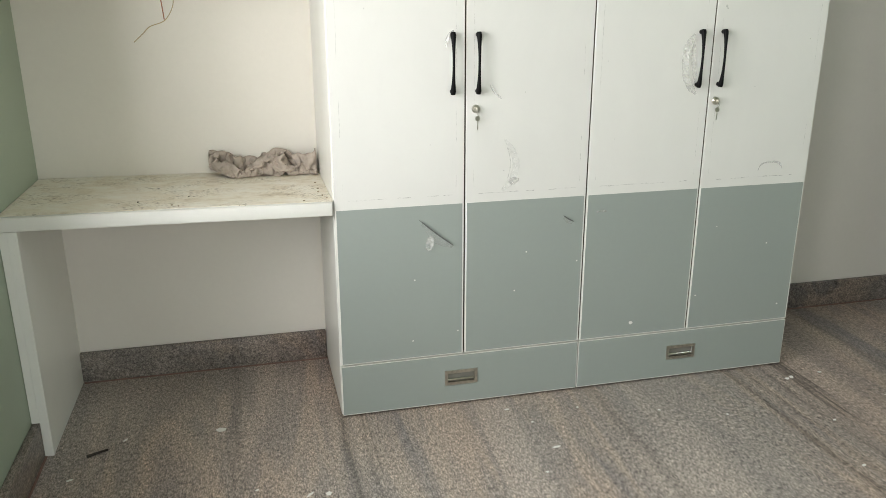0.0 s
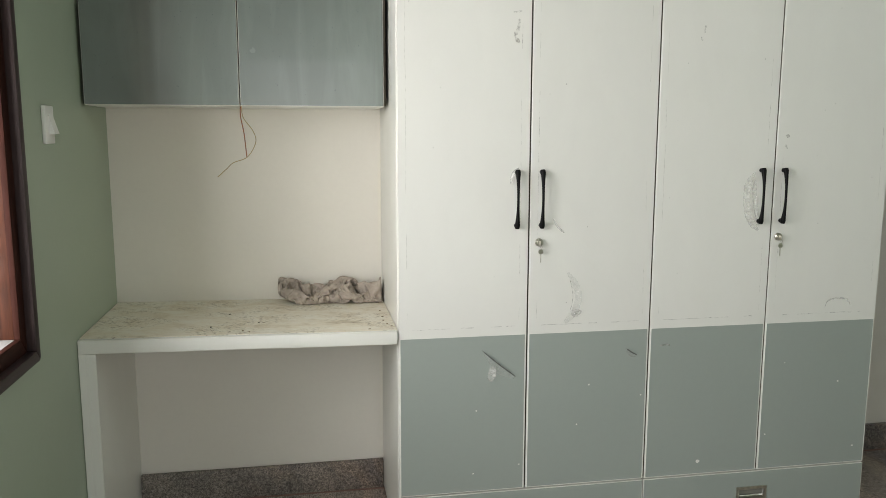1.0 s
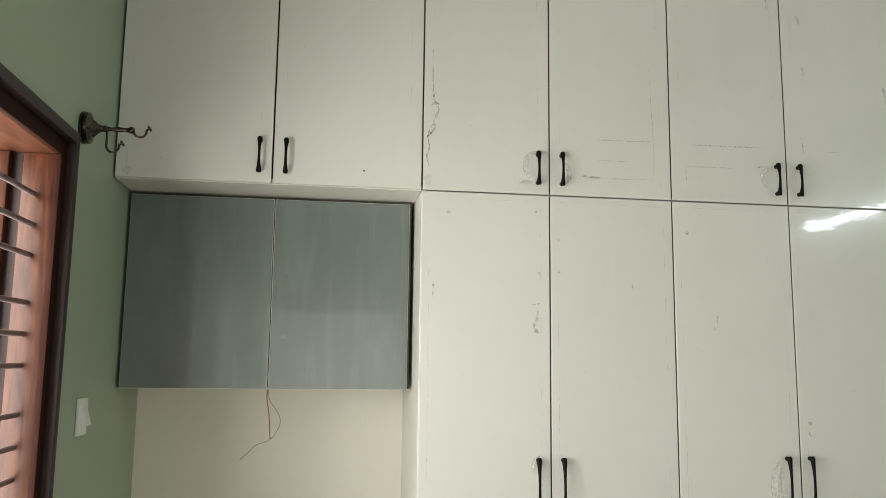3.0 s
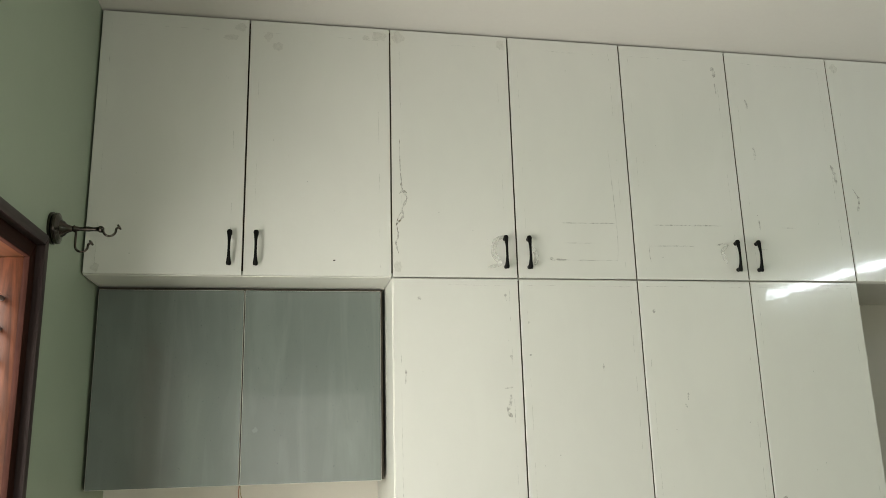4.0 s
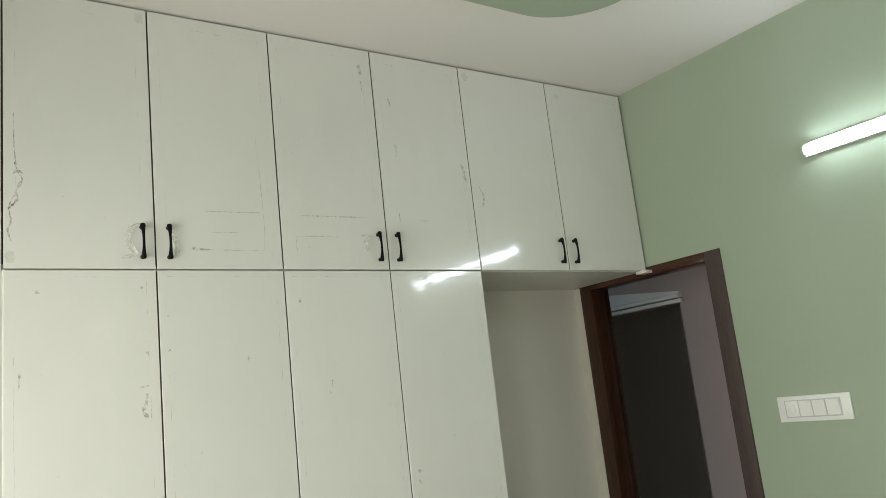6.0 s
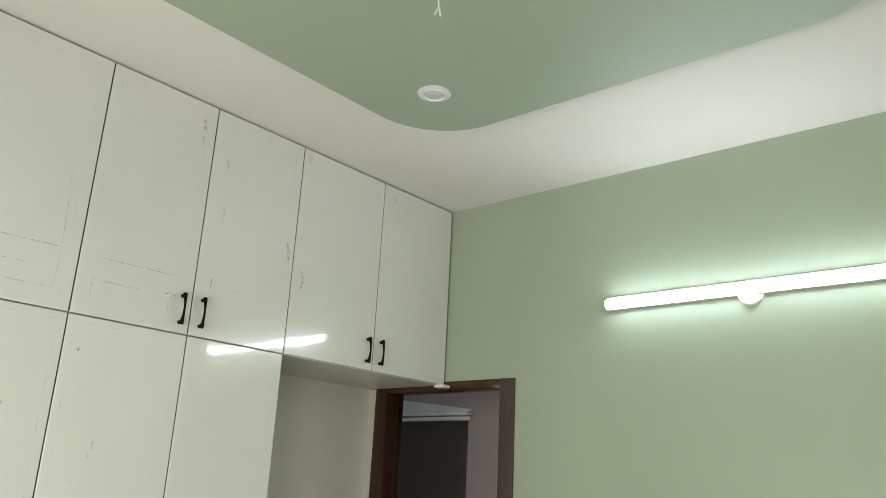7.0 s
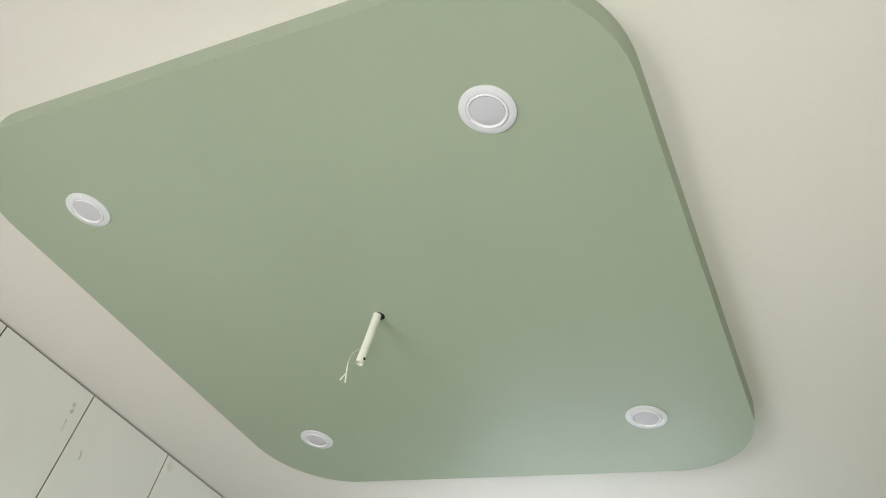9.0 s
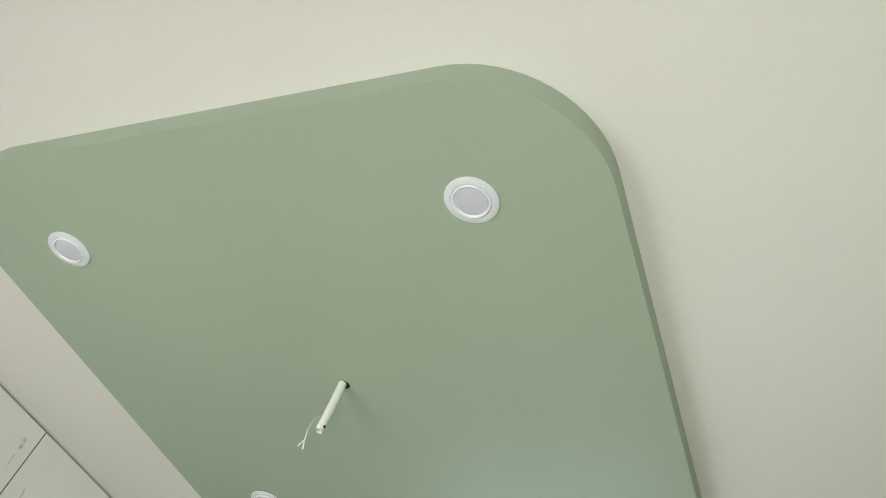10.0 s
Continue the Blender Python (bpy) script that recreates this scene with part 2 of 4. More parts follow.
WIRE_TAN, _, _ = surface("tan_wire", (0.40, 0.32, 0.18), 0.5)
RAG = cloth_stuff("grey_brown_cloth", (0.46, 0.395, 0.335))
FILM = see_through("torn_film", (0.74, 0.74, 0.70), 0.42, 0.10)
CLEARFILM = see_through("clear_torn_film", (0.60, 0.61, 0.59), 0.20, 0.10)
SMUDGE = see_through("film_glue_residue", (0.24, 0.21, 0.15), 0.30, 0.6, 0.42, 0.60, 0.12)
TEAR = see_through("browned_film_tear", (0.30, 0.26, 0.19), 0.46, 0.5, 0.40, 0.62, 0.15)
TAPE = see_through("yellowed_tape_residue", (0.55, 0.47, 0.32), 0.11, 0.5)
# shade along the cuts in the film, given as a dark colour
SHADE, _, _ = surface("film_cut_shade", (0.10, 0.105, 0.10), 0.5)
PAPER, _, _ = surface("paper_scrap", (0.78, 0.77, 0.73), 0.8)
SAWDUST, _, _ = surface("brown_dirt", (0.24, 0.18, 0.11), 0.9)
TWIG, _, _ = surface("dark_splinter", (0.03, 0.022, 0.018), 0.8)
TUBE = glowing("lit_tube_cover", (0.86, 0.96, 1.12), 29.0)

GLOBE = glowing("lit_globe", (1.0, 0.98, 0.94), 4.0)

# ---- building helpers ----
ORIGIN = {}


def box(bm, x0, x1, y0, y1, z0, z1, b=0.0, seg=2):
    """Adds a box, with rounded edges where b is given."""
    t = bmesh.new()
    bmesh.ops.create_cube(t, size=1.0, matrix=Matrix.LocRotScale(((x0 + x1) / 2, (y0 + y1) / 2, (z0 + z1) / 2), None, (abs(x1 - x0), abs(y1 - y0), abs(z1 - z0))))
    if b:
        bmesh.ops.bevel(t, geom=t.edges[:], offset=b, segments=seg, profile=0.5, affect="EDGES")
    merge(bm, t)
    return bm


def merge(bm, t):
    me = bpy.data.meshes.new("tmp")
    t.to_mesh(me)
    t.free()
    bm.from_mesh(me)
    bpy.data.meshes.remove(me)


def tube(bm, points, radii, seg=12, caps=True):
    """A round tube along points; radii: one number or one for each point."""
    pts = [Vector(p) for p in points]
    rs = radii if isinstance(radii, (list, tuple)) else [radii] * len(pts)
    rings, side = [], None
    for i, p in enumerate(pts):
        d = (pts[min(i + 1, len(pts) - 1)] - pts[max(i - 1, 0)]).normalized()
        if side is None:
            side = d.orthogonal().normalized()
        side = (side - d * side.dot(d)).normalized()
        up = d.cross(side)
        rings.append([bm.verts.new(p + rs[i] * (math.cos(a) * side + math.sin(a) * up)) for a in (2 * math.pi * k / seg for k in range(seg))])
    for a, c in zip(rings, rings[1:]):
        for k in range(seg):
            bm.faces.new((a[k], a[(k + 1) % seg], c[(k + 1) % seg], c[k]))
    if caps:
        bm.faces.new(rings[0][::-1])
        bm.faces.new(rings[-1])
    return bm


def lathe(bm, centre, axis, profile, seg=32):
    """Turns a profile of (along, radius) about an axis through centre."""
    axis = Vector(axis).normalized()
    return tube_profile(bm, [Vector(centre) + axis * a for a, _ in profile], axis, [r for _, r in profile], seg)


def tube_profile(bm, pts, axis, rs, seg):
    side = axis.orthogonal().normalized()
    up = axis.cross(side)
    rings = [[bm.verts.new(p + max(r, 1e-4) * (math.cos(a) * side + math.sin(a) * up)) for a in (2 * math.pi * k / seg for k in range(seg))] for p, r in zip(pts, rs)]
    for a, c in zip(rings, rings[1:]):
        for k in range(seg):
            bm.faces.new((a[k], a[(k + 1) % seg], c[(k + 1) % seg], c[k]))
    bm.faces.new(rings[0][::-1])
    bm.faces.new(rings[-1])
    return bm


def prism(bm, outline, axis, a, b):
    """Extrudes a flat outline of two coordinates along the axis (0, 1 or 2) from a to b."""
    def at(p, c):
        v = list(p)
        v.insert(axis, c)
        return Vector(v)
    lo, hi = [bm.verts.new(at(p, a)) for p in outline], [bm.verts.new(at(p, b)) for p in outline]
    n = len(outline)
    for k in range(n):
        bm.faces.new((lo[k], lo[(k + 1) % n], hi[(k + 1) % n], hi[k]))
    bm.faces.new(lo[::-1])
    bm.faces.new(hi)
    return bm


def finish(bm, name, material, smooth):
    bmesh.ops.recalc_face_normals(bm, faces=bm.faces[:])
    me = bpy.data.meshes.new(name)
    bm.to_mesh(me)
    bm.free()
    me.materials.append(material)
    if smooth:
        me.shade_smooth()
        me.set_sharp_from_angle(angle=radians(35))
    return me


def thing(name, base, label, category, group="", kind=""):
    """An Empty at the thing's base, which will carry its parts."""
    ob = tagged(new(name), label, category, group, kind)
    ob.location = base
    ob.empty_display_size = 0.1
    ORIGIN[ob.name] = Vector(base)
    return ob


def part(name, bm, material, parent, label="", smooth=True):
    """One mesh under a thing or a part; bm is in the world's coordinates."""
    o = ORIGIN[parent.name]
    bmesh.ops.translate(bm, verts=bm.verts[:], vec=-o)
    ob = new(name, finish(bm, name, material, smooth))
    ob.parent = parent
    ORIGIN[ob.name] = o
    return tagged(ob, label)


def solo(name, bm, material, base, label, category, group="", kind="", smooth=True):
    """A thing that is one mesh."""
    bmesh.ops.translate(bm, verts=bm.verts[:], vec=-Vector(base))
    ob = new(name, finish(bm, name, material, smooth))
    ob.location = base
    ORIGIN[ob.name] = Vector(base)
    return tagged(ob, label, category, group, kind)


def plate_with_hole(bm, x0, x1, z0, z1, hx0, hx1, hz0, hz1, y0, y1):
    """An upright plate between y0 and y1 with a rectangular hole through it."""
    def ring(y):
        return [bm.verts.new((x, y, z)) for x, z in ((x0, z0), (x1, z0), (x1, z1), (x0, z1))], [bm.verts.new((x, y, z)) for x, z in ((hx0, hz0), (hx1, hz0), (hx1, hz1), (hx0, hz1))]
    fo, fi = ring(y0)
    bo, bi = ring(y1)
    for k in range(4):
        j = (k + 1) % 4
        bm.faces.new((fo[k], fo[j], fi[j], fi[k]))
        bm.faces.new((bo[k], bi[k], bi[j], bo[j]))
        bm.faces.new((fo[k], bo[k], bo[j], fo[j]))
        bm.faces.new((fi[k], fi[j], bi[j], bi[k]))
    return bm


# ---- the room ----
ZM, ZT, ZG, ZD = 2.168, 3.0826, 0.748, 0.198      # heights of the cupboard joints
DX0, DX1, DZ = -0.427, 0.475, 2.187      # the doorway in the wall on the right, along y

solo("floor", box(bmesh.new(), XL - 0.2, XR + 0.16, YF - 0.15, YB + 0.15, -0.12, 0), FLOOR, (0, 0, 0), "brown-grey streaked granite floor, dusty", "floor", kind="structure")
solo("ceiling", box(bmesh.new(), XL - 0.2, XR + 0.15, YF - 0.15, YB + 0.15, ZC, ZC + 0.15), CEIL, (0, 0, ZC), "smooth white painted ceiling", "ceiling", kind="structure")
solo("wall_north", box(bmesh.new(), XL - 0.2, XR, YB, YB + 0.15, 0, ZC), CREAM, (0, YB, 0), "cream painted wall behind the cupboards", "wall", kind="structure")
bm = bmesh.new()
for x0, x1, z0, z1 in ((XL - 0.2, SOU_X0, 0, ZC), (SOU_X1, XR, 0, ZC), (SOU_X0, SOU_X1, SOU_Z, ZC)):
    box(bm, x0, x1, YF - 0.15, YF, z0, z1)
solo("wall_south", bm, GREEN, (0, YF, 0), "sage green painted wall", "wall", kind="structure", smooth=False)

bm = bmesh.new()
for y0, y1, z0, z1 in ((WIN_Y1 + 0.03, YB, 0, ZC), (YF, BAL_Y0, 0, ZC), (BAL_Y0, BAL_Y1, BAL_Z, ZC), (BAL_Y0, BAL_Y1, 0, BAL_Z0), (BAL_Y1, WIN_Y0 - 0.03, 0, ZC), (WIN_Y0 - 0.03, WIN_Y1 + 0.03, 0, WIN_Z0 - 0.03), (WIN_Y0 - 0.03, WIN_Y1 + 0.03, WIN_Z1 + 0.03, ZC)):
    box(bm, XL - 0.2, XL, y0, y1, z0, z1)
solo("wall_west", bm, GREEN, (XL, 0, 0), "sage green painted wall with two window openings", "wall", kind="structure", smooth=False)

bm = bmesh.new()
for y0, y1, z0, z1 in ((DX1, YB + 0.15, 0, ZC), (YF - 0.15, DX0, 0, ZC), (DX0, DX1, DZ, ZC)):
    box(bm, XR, XR + 0.15, y0, y1, z0, z1)
solo("wall_east", bm, GREEN, (XR, 0, 0), "sage green painted wall with the doorway", "wall", kind="structure", smooth=False)


def skirting(name, x0, x1, y0, y1, label):
    ob = solo(name, box(bmesh.new(), x0, x1, y0, y1, 0, 0.120, 0.003), SKIRT, (x0, y0, 0), label, "skirting", kind="structure")
    return ob


skirting("baseboard", -0.930, -0.002, YB - 0.022, YB, "dark granite skirting under the desk")
skirting("baseboard", 1.752, XR, YB - 0.022, YB, "dark granite skirting beside the cupboard")
skirting("baseboard", XL, XL + 0.024, BAL_Y1, -0.002, "dark granite skirting below the window")
skirting("baseboard", XR - 0.022, XR, YF, DX0 - 0.002, "dark granite skirting along the green wall")
skirting("baseboard", SOU_X1, XR - 0.022, YF, YF + 0.022, "dark granite skirting along the green wall")
bm = bmesh.new()
for x0, x1, y0, y1 in ((-0.925, -0.002, YB - 0.030, YB - 0.020), (1.752, XR, YB - 0.030, YB - 0.020), (XL + 0.022, XL + 0.031, -1.4, 0)):
    box(bm, x0, x1, y0, y1, -0.004, 0.003)
solo("trim", bm, MORTAR, (0, 0, 0), "reddish mortar line at the foot of the skirting", "mortar", kind="structure")

# dropped ceiling panel with rounded corners
PZ = 3.024


def fillet(corners, radii, n=16):
    """An outline with each corner rounded."""
    out, m = [], len(corners)
    for k, r in enumerate(radii):
        p, a, b = Vector(corners[k]), Vector(corners[k - 1]), Vector(corners[(k + 1) % m])
        d1, d2 = (a - p).normalized(), (b - p).normalized()
        c = p + (d1 + d2) * r
        out += [tuple(c - d2 * r * math.cos(t) - d1 * r * math.sin(t)) for t in (0.5 * math.pi * i / n for i in range(n + 1))]
    return out


bm = prism(bmesh.new(), fillet(((0.172, -0.574), (0.204, -2.311), (1.945, -2.317), (1.938, -0.574)), (0.29, 0.29, 0.28, 0.29)), 2, PZ, ZC)
low = [e for e in bm.edges if all(abs(v.co.z - PZ) < 1e-5 for v in e.verts)]
bmesh.ops.bevel(bm, geom=low, offset=0.004, segments=2, profile=0.5, affect="EDGES")
solo("ceiling_panel", bm, GREEN, (1.06, -1.45, PZ), "sage green dropped ceiling panel with rounded corners", "ceiling panel", kind="structure")


# ---- window ----
def ring_rails(parent, y0, y1, z0, z1, w, x0, x1, bevel, mats, name):
    """Four mitred rails round an opening, whose inner edges are y0, y1, z0, z1."""
    outl = (((y0 - w, z0 - w), (y1 + w, z0 - w), (y1, z0), (y0, z0)), ((y0 - w, z1 + w), (y0, z1), (y1, z1), (y1 + w, z1 + w)),
            ((y0 - w, z0 - w), (y0, z0), (y0, z1), (y0 - w, z1 + w)), ((y1 + w, z0 - w), (y1 + w, z1 + w), (y1, z1), (y1, z0)))
    for k, o in enumerate(outl):
        bm = prism(bmesh.new(), o, 0, x0, x1)
        bmesh.ops.bevel(bm, geom=bm.edges[:], offset=bevel, segments=2, profile=0.6, affect="EDGES")
        part(name, bm, mats[0] if k < 2 else mats[1], parent)


def window(name, y0, y1, label):
    """A wooden window in the wall on the left: dark trim, varnished jambs, steel bars in threes."""
    win = thing(name, (XL, (y0 + y1) / 2, WIN_Z0), label, "window", kind="structure")
    ring_rails(win, y0, y1, WIN_Z0, WIN_Z1, 0.045, XL - 0.006, XL + 0.009, 0.003, (FRAMEWOODY, FRAMEWOOD), "window_frame")
    ring_rails(win, y0 - 0.041, y1 + 0.041, WIN_Z0 - 0.041, WIN_Z1 + 0.041, 0.030, XL - 0.002, XL + 0.031, 0.006, (TRIMY, TRIM), "window_moulding")
    for far in (True, False):
        a, b = (y1, y1 + 0.03) if far else (y0 - 0.03, y0)
        d, e = (0.012, 0) if far else (0, 0.012)
        part("jamb", box(bmesh.new(), XL - 0.080, XL - 0.004, a, b, WIN_Z0, WIN_Z1, 0.003), JAMB, win, "red-brown varnished jamb")
        part("rebate", box(bmesh.new(), XL - 0.108, XL - 0.080, a + d, b - e, WIN_Z0, WIN_Z1), TRIM, win)
        part("outer_stile", box(bmesh.new(), XL - 0.160, XL - 0.108, a - (0.014 if far else 0), b + (0 if far else 0.014), WIN_Z0, WIN_Z1, 0.004), JAMB, win)
    part("head", box(bmesh.new(), XL - 0.175, XL - 0.004, y0 - 0.03, y1 + 0.03, WIN_Z1, WIN_Z1 + 0.03, 0.003), JAMBY, win, "red-brown varnished head")
    part("sill", box(bmesh.new(), XL - 0.19, XL - 0.004, y0 - 0.03, y1 + 0.03, WIN_Z0 - 0.03, WIN_Z0, 0.004), SILL, win, "dusty grey stone sill")
    for g in range(4):
        for k in range(3):
            z = 2.006 - 0.269 * g - 0.076 * k
            part("bar", tube(bmesh.new(), [(XL - 0.046, y0 - 0.004, z), (XL - 0.046, y1 + 0.004, z)], 0.0070, 12), STEEL, win, "mauve-grey painted steel bar")
    part("mullion", box(bmesh.new(), XL - 0.13, XL - 0.06, (y0 + y1) / 2 - 0.03, (y0 + y1) / 2 + 0.03, WIN_Z0, WIN_Z1, 0.004), JAMB, win)


window("window_1", WIN_Y0, WIN_Y1, "wooden window with dark frame and horizontal steel bars")

# ---- doorway and what lies beyond it ----
door = thing("door_1", (XR, (DX0 + DX1) / 2, 0), "dark stained wooden door frame, no leaf in sight", "doorway", kind="structure")
part("jamb", box(bmesh.new(), XR - 0.012, XR + 0.085, DX1 - 0.085, DX1, 0, DZ, 0.004), DOORWOOD, door)
part("jamb", box(bmesh.new(), XR - 0.012, XR + 0.085, DX0, DX0 + 0.083, 0, DZ, 0.004), MAUVE, door, "mauve-brown jamb, a reflection put into its colour")
part("head", box(bmesh.new(), XR - 0.012, XR + 0.085, DX0 + 0.083, DX1 - 0.085, DZ - 0.046, DZ, 0.004), DOORWOODY, door)
part("stop", box(bmesh.new(), XR + 0.085, XR + 0.15, DX1 - 0.055, DX1, 0, DZ, 0.003), DOORWOOD, door)
part("stop", box(bmesh.new(), XR + 0.085, XR + 0.15, DX0, DX0 + 0.055, 0, DZ, 0.003), MAUVE, door)
part("stop", box(bmesh.new(), XR + 0.085, XR + 0.15, DX0 + 0.055, DX1 - 0.055, DZ - 0.030, DZ, 0.003), MAUVE, door)
solo("trim_niche", box(bmesh.new(), XR - 0.003, XR - 0.0001, DX1 + 0.001, YB, 0.12, ZM - 0.001), CREAM, (XR, 0.5, 0), "cream painted strip of wall beside the door frame", "wall", kind="structure")

CX = 3.9
solo("floor_2", box(bmesh.new(), XR + 0.16, 6.2, -2.6, 3.2, -0.12, 0), FLOOR, (4, 0, 0), "brown-grey granite floor of the passage", "floor", kind="structure")
solo("ceiling_2", box(bmesh.new(), XR + 0.15, 6.2, -2.6, 3.2, 2.75, 2.9), CEIL, (4, 0, 2.75), "white ceiling of the passage", "ceiling", kind="structure")
bm = bmesh.new()
for y0, y1, z0, z1 in ((-2.6, 0.735, 0, 2.75), (0.735, 1.7, 2.11, 2.75), (1.7, 3.2, 0, 2.75)):
    box(bm, CX, CX + 0.15, y0, y1, z0, z1)
solo("wall_passage", bm, LILAC, (CX, 0, 0), "lilac-grey wall of the passage", "wall", kind="structure", smooth=False)
solo("wall_passage_end", box(bmesh.new(), XR + 0.15, 6.2, 3.2, 3.35, 0, 2.75), LILAC, (4, 3.2, 0), "lilac-grey end wall of the passage", "wall", kind="structure")
bm = bmesh.new()
box(bm, CX + 0.15, 6.2, 0.2, 0.35, 0, 2.75)
box(bm, CX + 0.15, 6.2, 2.6, 2.75, 0, 2.75)
box(bm, 6.2, 6.35, 0.2, 2.75, 0, 2.75)
solo("wall_dark_room", bm, DARKROOM, (5, 1, 0), "dark walls of an unlit room", "wall", kind="structure", smooth=False)
trim = thing("trim_passage", (CX, 1.2, 2.1), "pale moulding round the dark opening", "trim", kind="structure")
part("lintel", box(bmesh.new(), CX - 0.035, CX, 0.70, 1.75, 2.11, 2.135, 0.004), CEIL, trim)
part("ledge", box(bmesh.new(), CX - 0.06, CX, 0.70, 1.75, 2.141, 2.168, 0.005), CEIL, trim)
part("sloping_panel", prism(bmesh.new(), ((0.70, 2.168), (1.75, 2.168), (1.75, 2.31), (0.70, 2.182)), 0, CX - 0.03, CX), CEIL, trim, "white panel with a sloping top", smooth=False)


# ---- cupboards ----
def handle(parent, x, z0, z1):
    """Black bow handle, thick at its feet and slender in the middle."""
    h, c = z1 - z0, (z0 + z1) / 2
    pts, rs = [], []
    for k in range(21):
        u = k / 20
        e = abs(2 * u - 1)
        pts.append((x, -0.0150 - 0.010 * (1 - e ** 2.2), z0 + 0.002 + (h - 0.004) * u))
        rs.append((0.0042 + 0.0060 * e ** 2.5) * (0.72 if k in (0, 20) else 1.0))
    bm = tube(bmesh.new(), pts, rs, 12)
    for z in (z0 + 0.010, z1 - 0.010):
        tube(bm, [(x, -0.0003, z), (x, -0.015, z)], 0.0075, 10)
    return part("handle", bm, BLACK, parent, "black enamelled bow handle")


def lock(parent, x, z):
    bm = lathe(bmesh.new(), (x, 0, z), (0, -1, 0), ((0, 0.0135), (0.006, 0.0135), (0.0085, 0.0115), (0.0085, 0.0085), (0.013, 0.008), (0.0135, 0.002)), 24)
    lk = part("lock", bm, CHROME, parent, "nickel cam lock")
    bm = bmesh.new()
    box(bm, x - 0.001, x + 0.001, -0.026, -0.012, z - 0.009, z + 0.006, 0.0005)
    tube(bm, [(x + 0.002, -0.022, z - 0.006), (x + 0.006, -0.021, z - 0.014), (x + 0.004, -0.018, z - 0.022), (x + 0.001, -0.018, z - 0.015), (x + 0.002, -0.022, z - 0.006)], 0.0008, 6)
    key = lathe(bm, (x + 0.003, -0.014, z - 0.030), (0, -1, 0), ((0, 0.0085), (0.0016, 0.0085)), 16)
    box(key, x + 0.0015, x + 0.0045, -0.0155, -0.0135, z - 0.066, z - 0.036, 0.0004)
    part("key", key, CHROME, lk, "small key hanging on a ring")


def leaf(parent, x0, x1, z0, z1, material, y=0.0, split=None, g=0.0027, left=False, lip=0.005):
    """A board door 18 mm thick with edge bands; split: the height where a grey lower sheet ends."""
    bm = box(bmesh.new(), x0 + g, x1 - g, y + 0.0006, y + lip, z0 + g, z1 - g, 0.0012, 1)
    box(bm, x0 + g, x1 - g, y + lip + 0.0001, y + 0.018, z0 + g, z0 + g + 0.002)
    if left:
        box(bm, x0 + g, x0 + g + 0.002, y + lip + 0.0001, y + 0.018, z0 + g + 0.0021, z1 - g)
    d = part("door", bm, EDGE, parent)
    # dark core behind the white lip, standing in for the seam's shade
    part("shade_core", box(bmesh.new(), x0 + g + (0.0022 if left else 0.0004), x1 - g - 0.0004, y + lip + 0.0001, y + 0.018, z0 + g + 0.0021, z1 - g - 0.0004), SEAMSHADE, d, "dark core that paints shade into the door gaps")
    e = g + 0.0013
    if split:
        part("white_sheet", box(bmesh.new(), x0 + e, x1 - e, y, y + 0.002, split + 0.0012, z1 - e), WHITE, d, "glossy white laminate with film residue")
        part("grey_sheet", box(bmesh.new(), x0 + e + 0.0038, x1 - e - 0.0038, y, y + 0.002, z0 + e + 0.0028, split), GREY, d, "grey laminate")
    else:
        part("sheet", box(bmesh.new(), x0 + e, x1 - e, y, y + 0.002, z0 + e, z1 - e), material, d)
    return d


SEAM = (0.0, 0.437, 0.875, 1.313, 1.754)

wardrobe = thing("wardrobe", (0.877, 0.27, 0), "tall four-door wardrobe, white above and grey below, film peeling", "wardrobe")
bm = bmesh.new()
for x in (0.875 - 0.009, 1.736):
    box(bm, x, x + 0.018, 0.026, YB, 0.006, ZM - 0.001)
box(bm, 0.018, 1.736, YB - 0.01, YB - 0.002, 0.006, ZM - 0.001)
for z in (0.006, ZD - 0.009, ZM - 0.020):
    box(bm, 0.018, 1.736, 0.026, YB - 0.01, z, z + 0.018)
part("body", bm, CARCASS, wardrobe, smooth=False)
part("side_panel", box(bmesh.new(), 0.0003, 0.018, 0.0192, YB - 0.001, 0.004, ZM - 0.0002, 0.001, 1), EDGE, wardrobe, "white laminate side")
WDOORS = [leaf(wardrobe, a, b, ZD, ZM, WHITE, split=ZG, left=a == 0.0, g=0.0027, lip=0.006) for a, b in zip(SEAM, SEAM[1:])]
for k, s in ((0, 0.437), (2, 1.306)):
    handle(WDOORS[k], s - 0.045, 1.107, 1.302)
    handle(WDOORS[k + 1], s + 0.039, 1.107, 1.302)
    lock(WDOORS[k + 1], s + 0.034, 1.06)

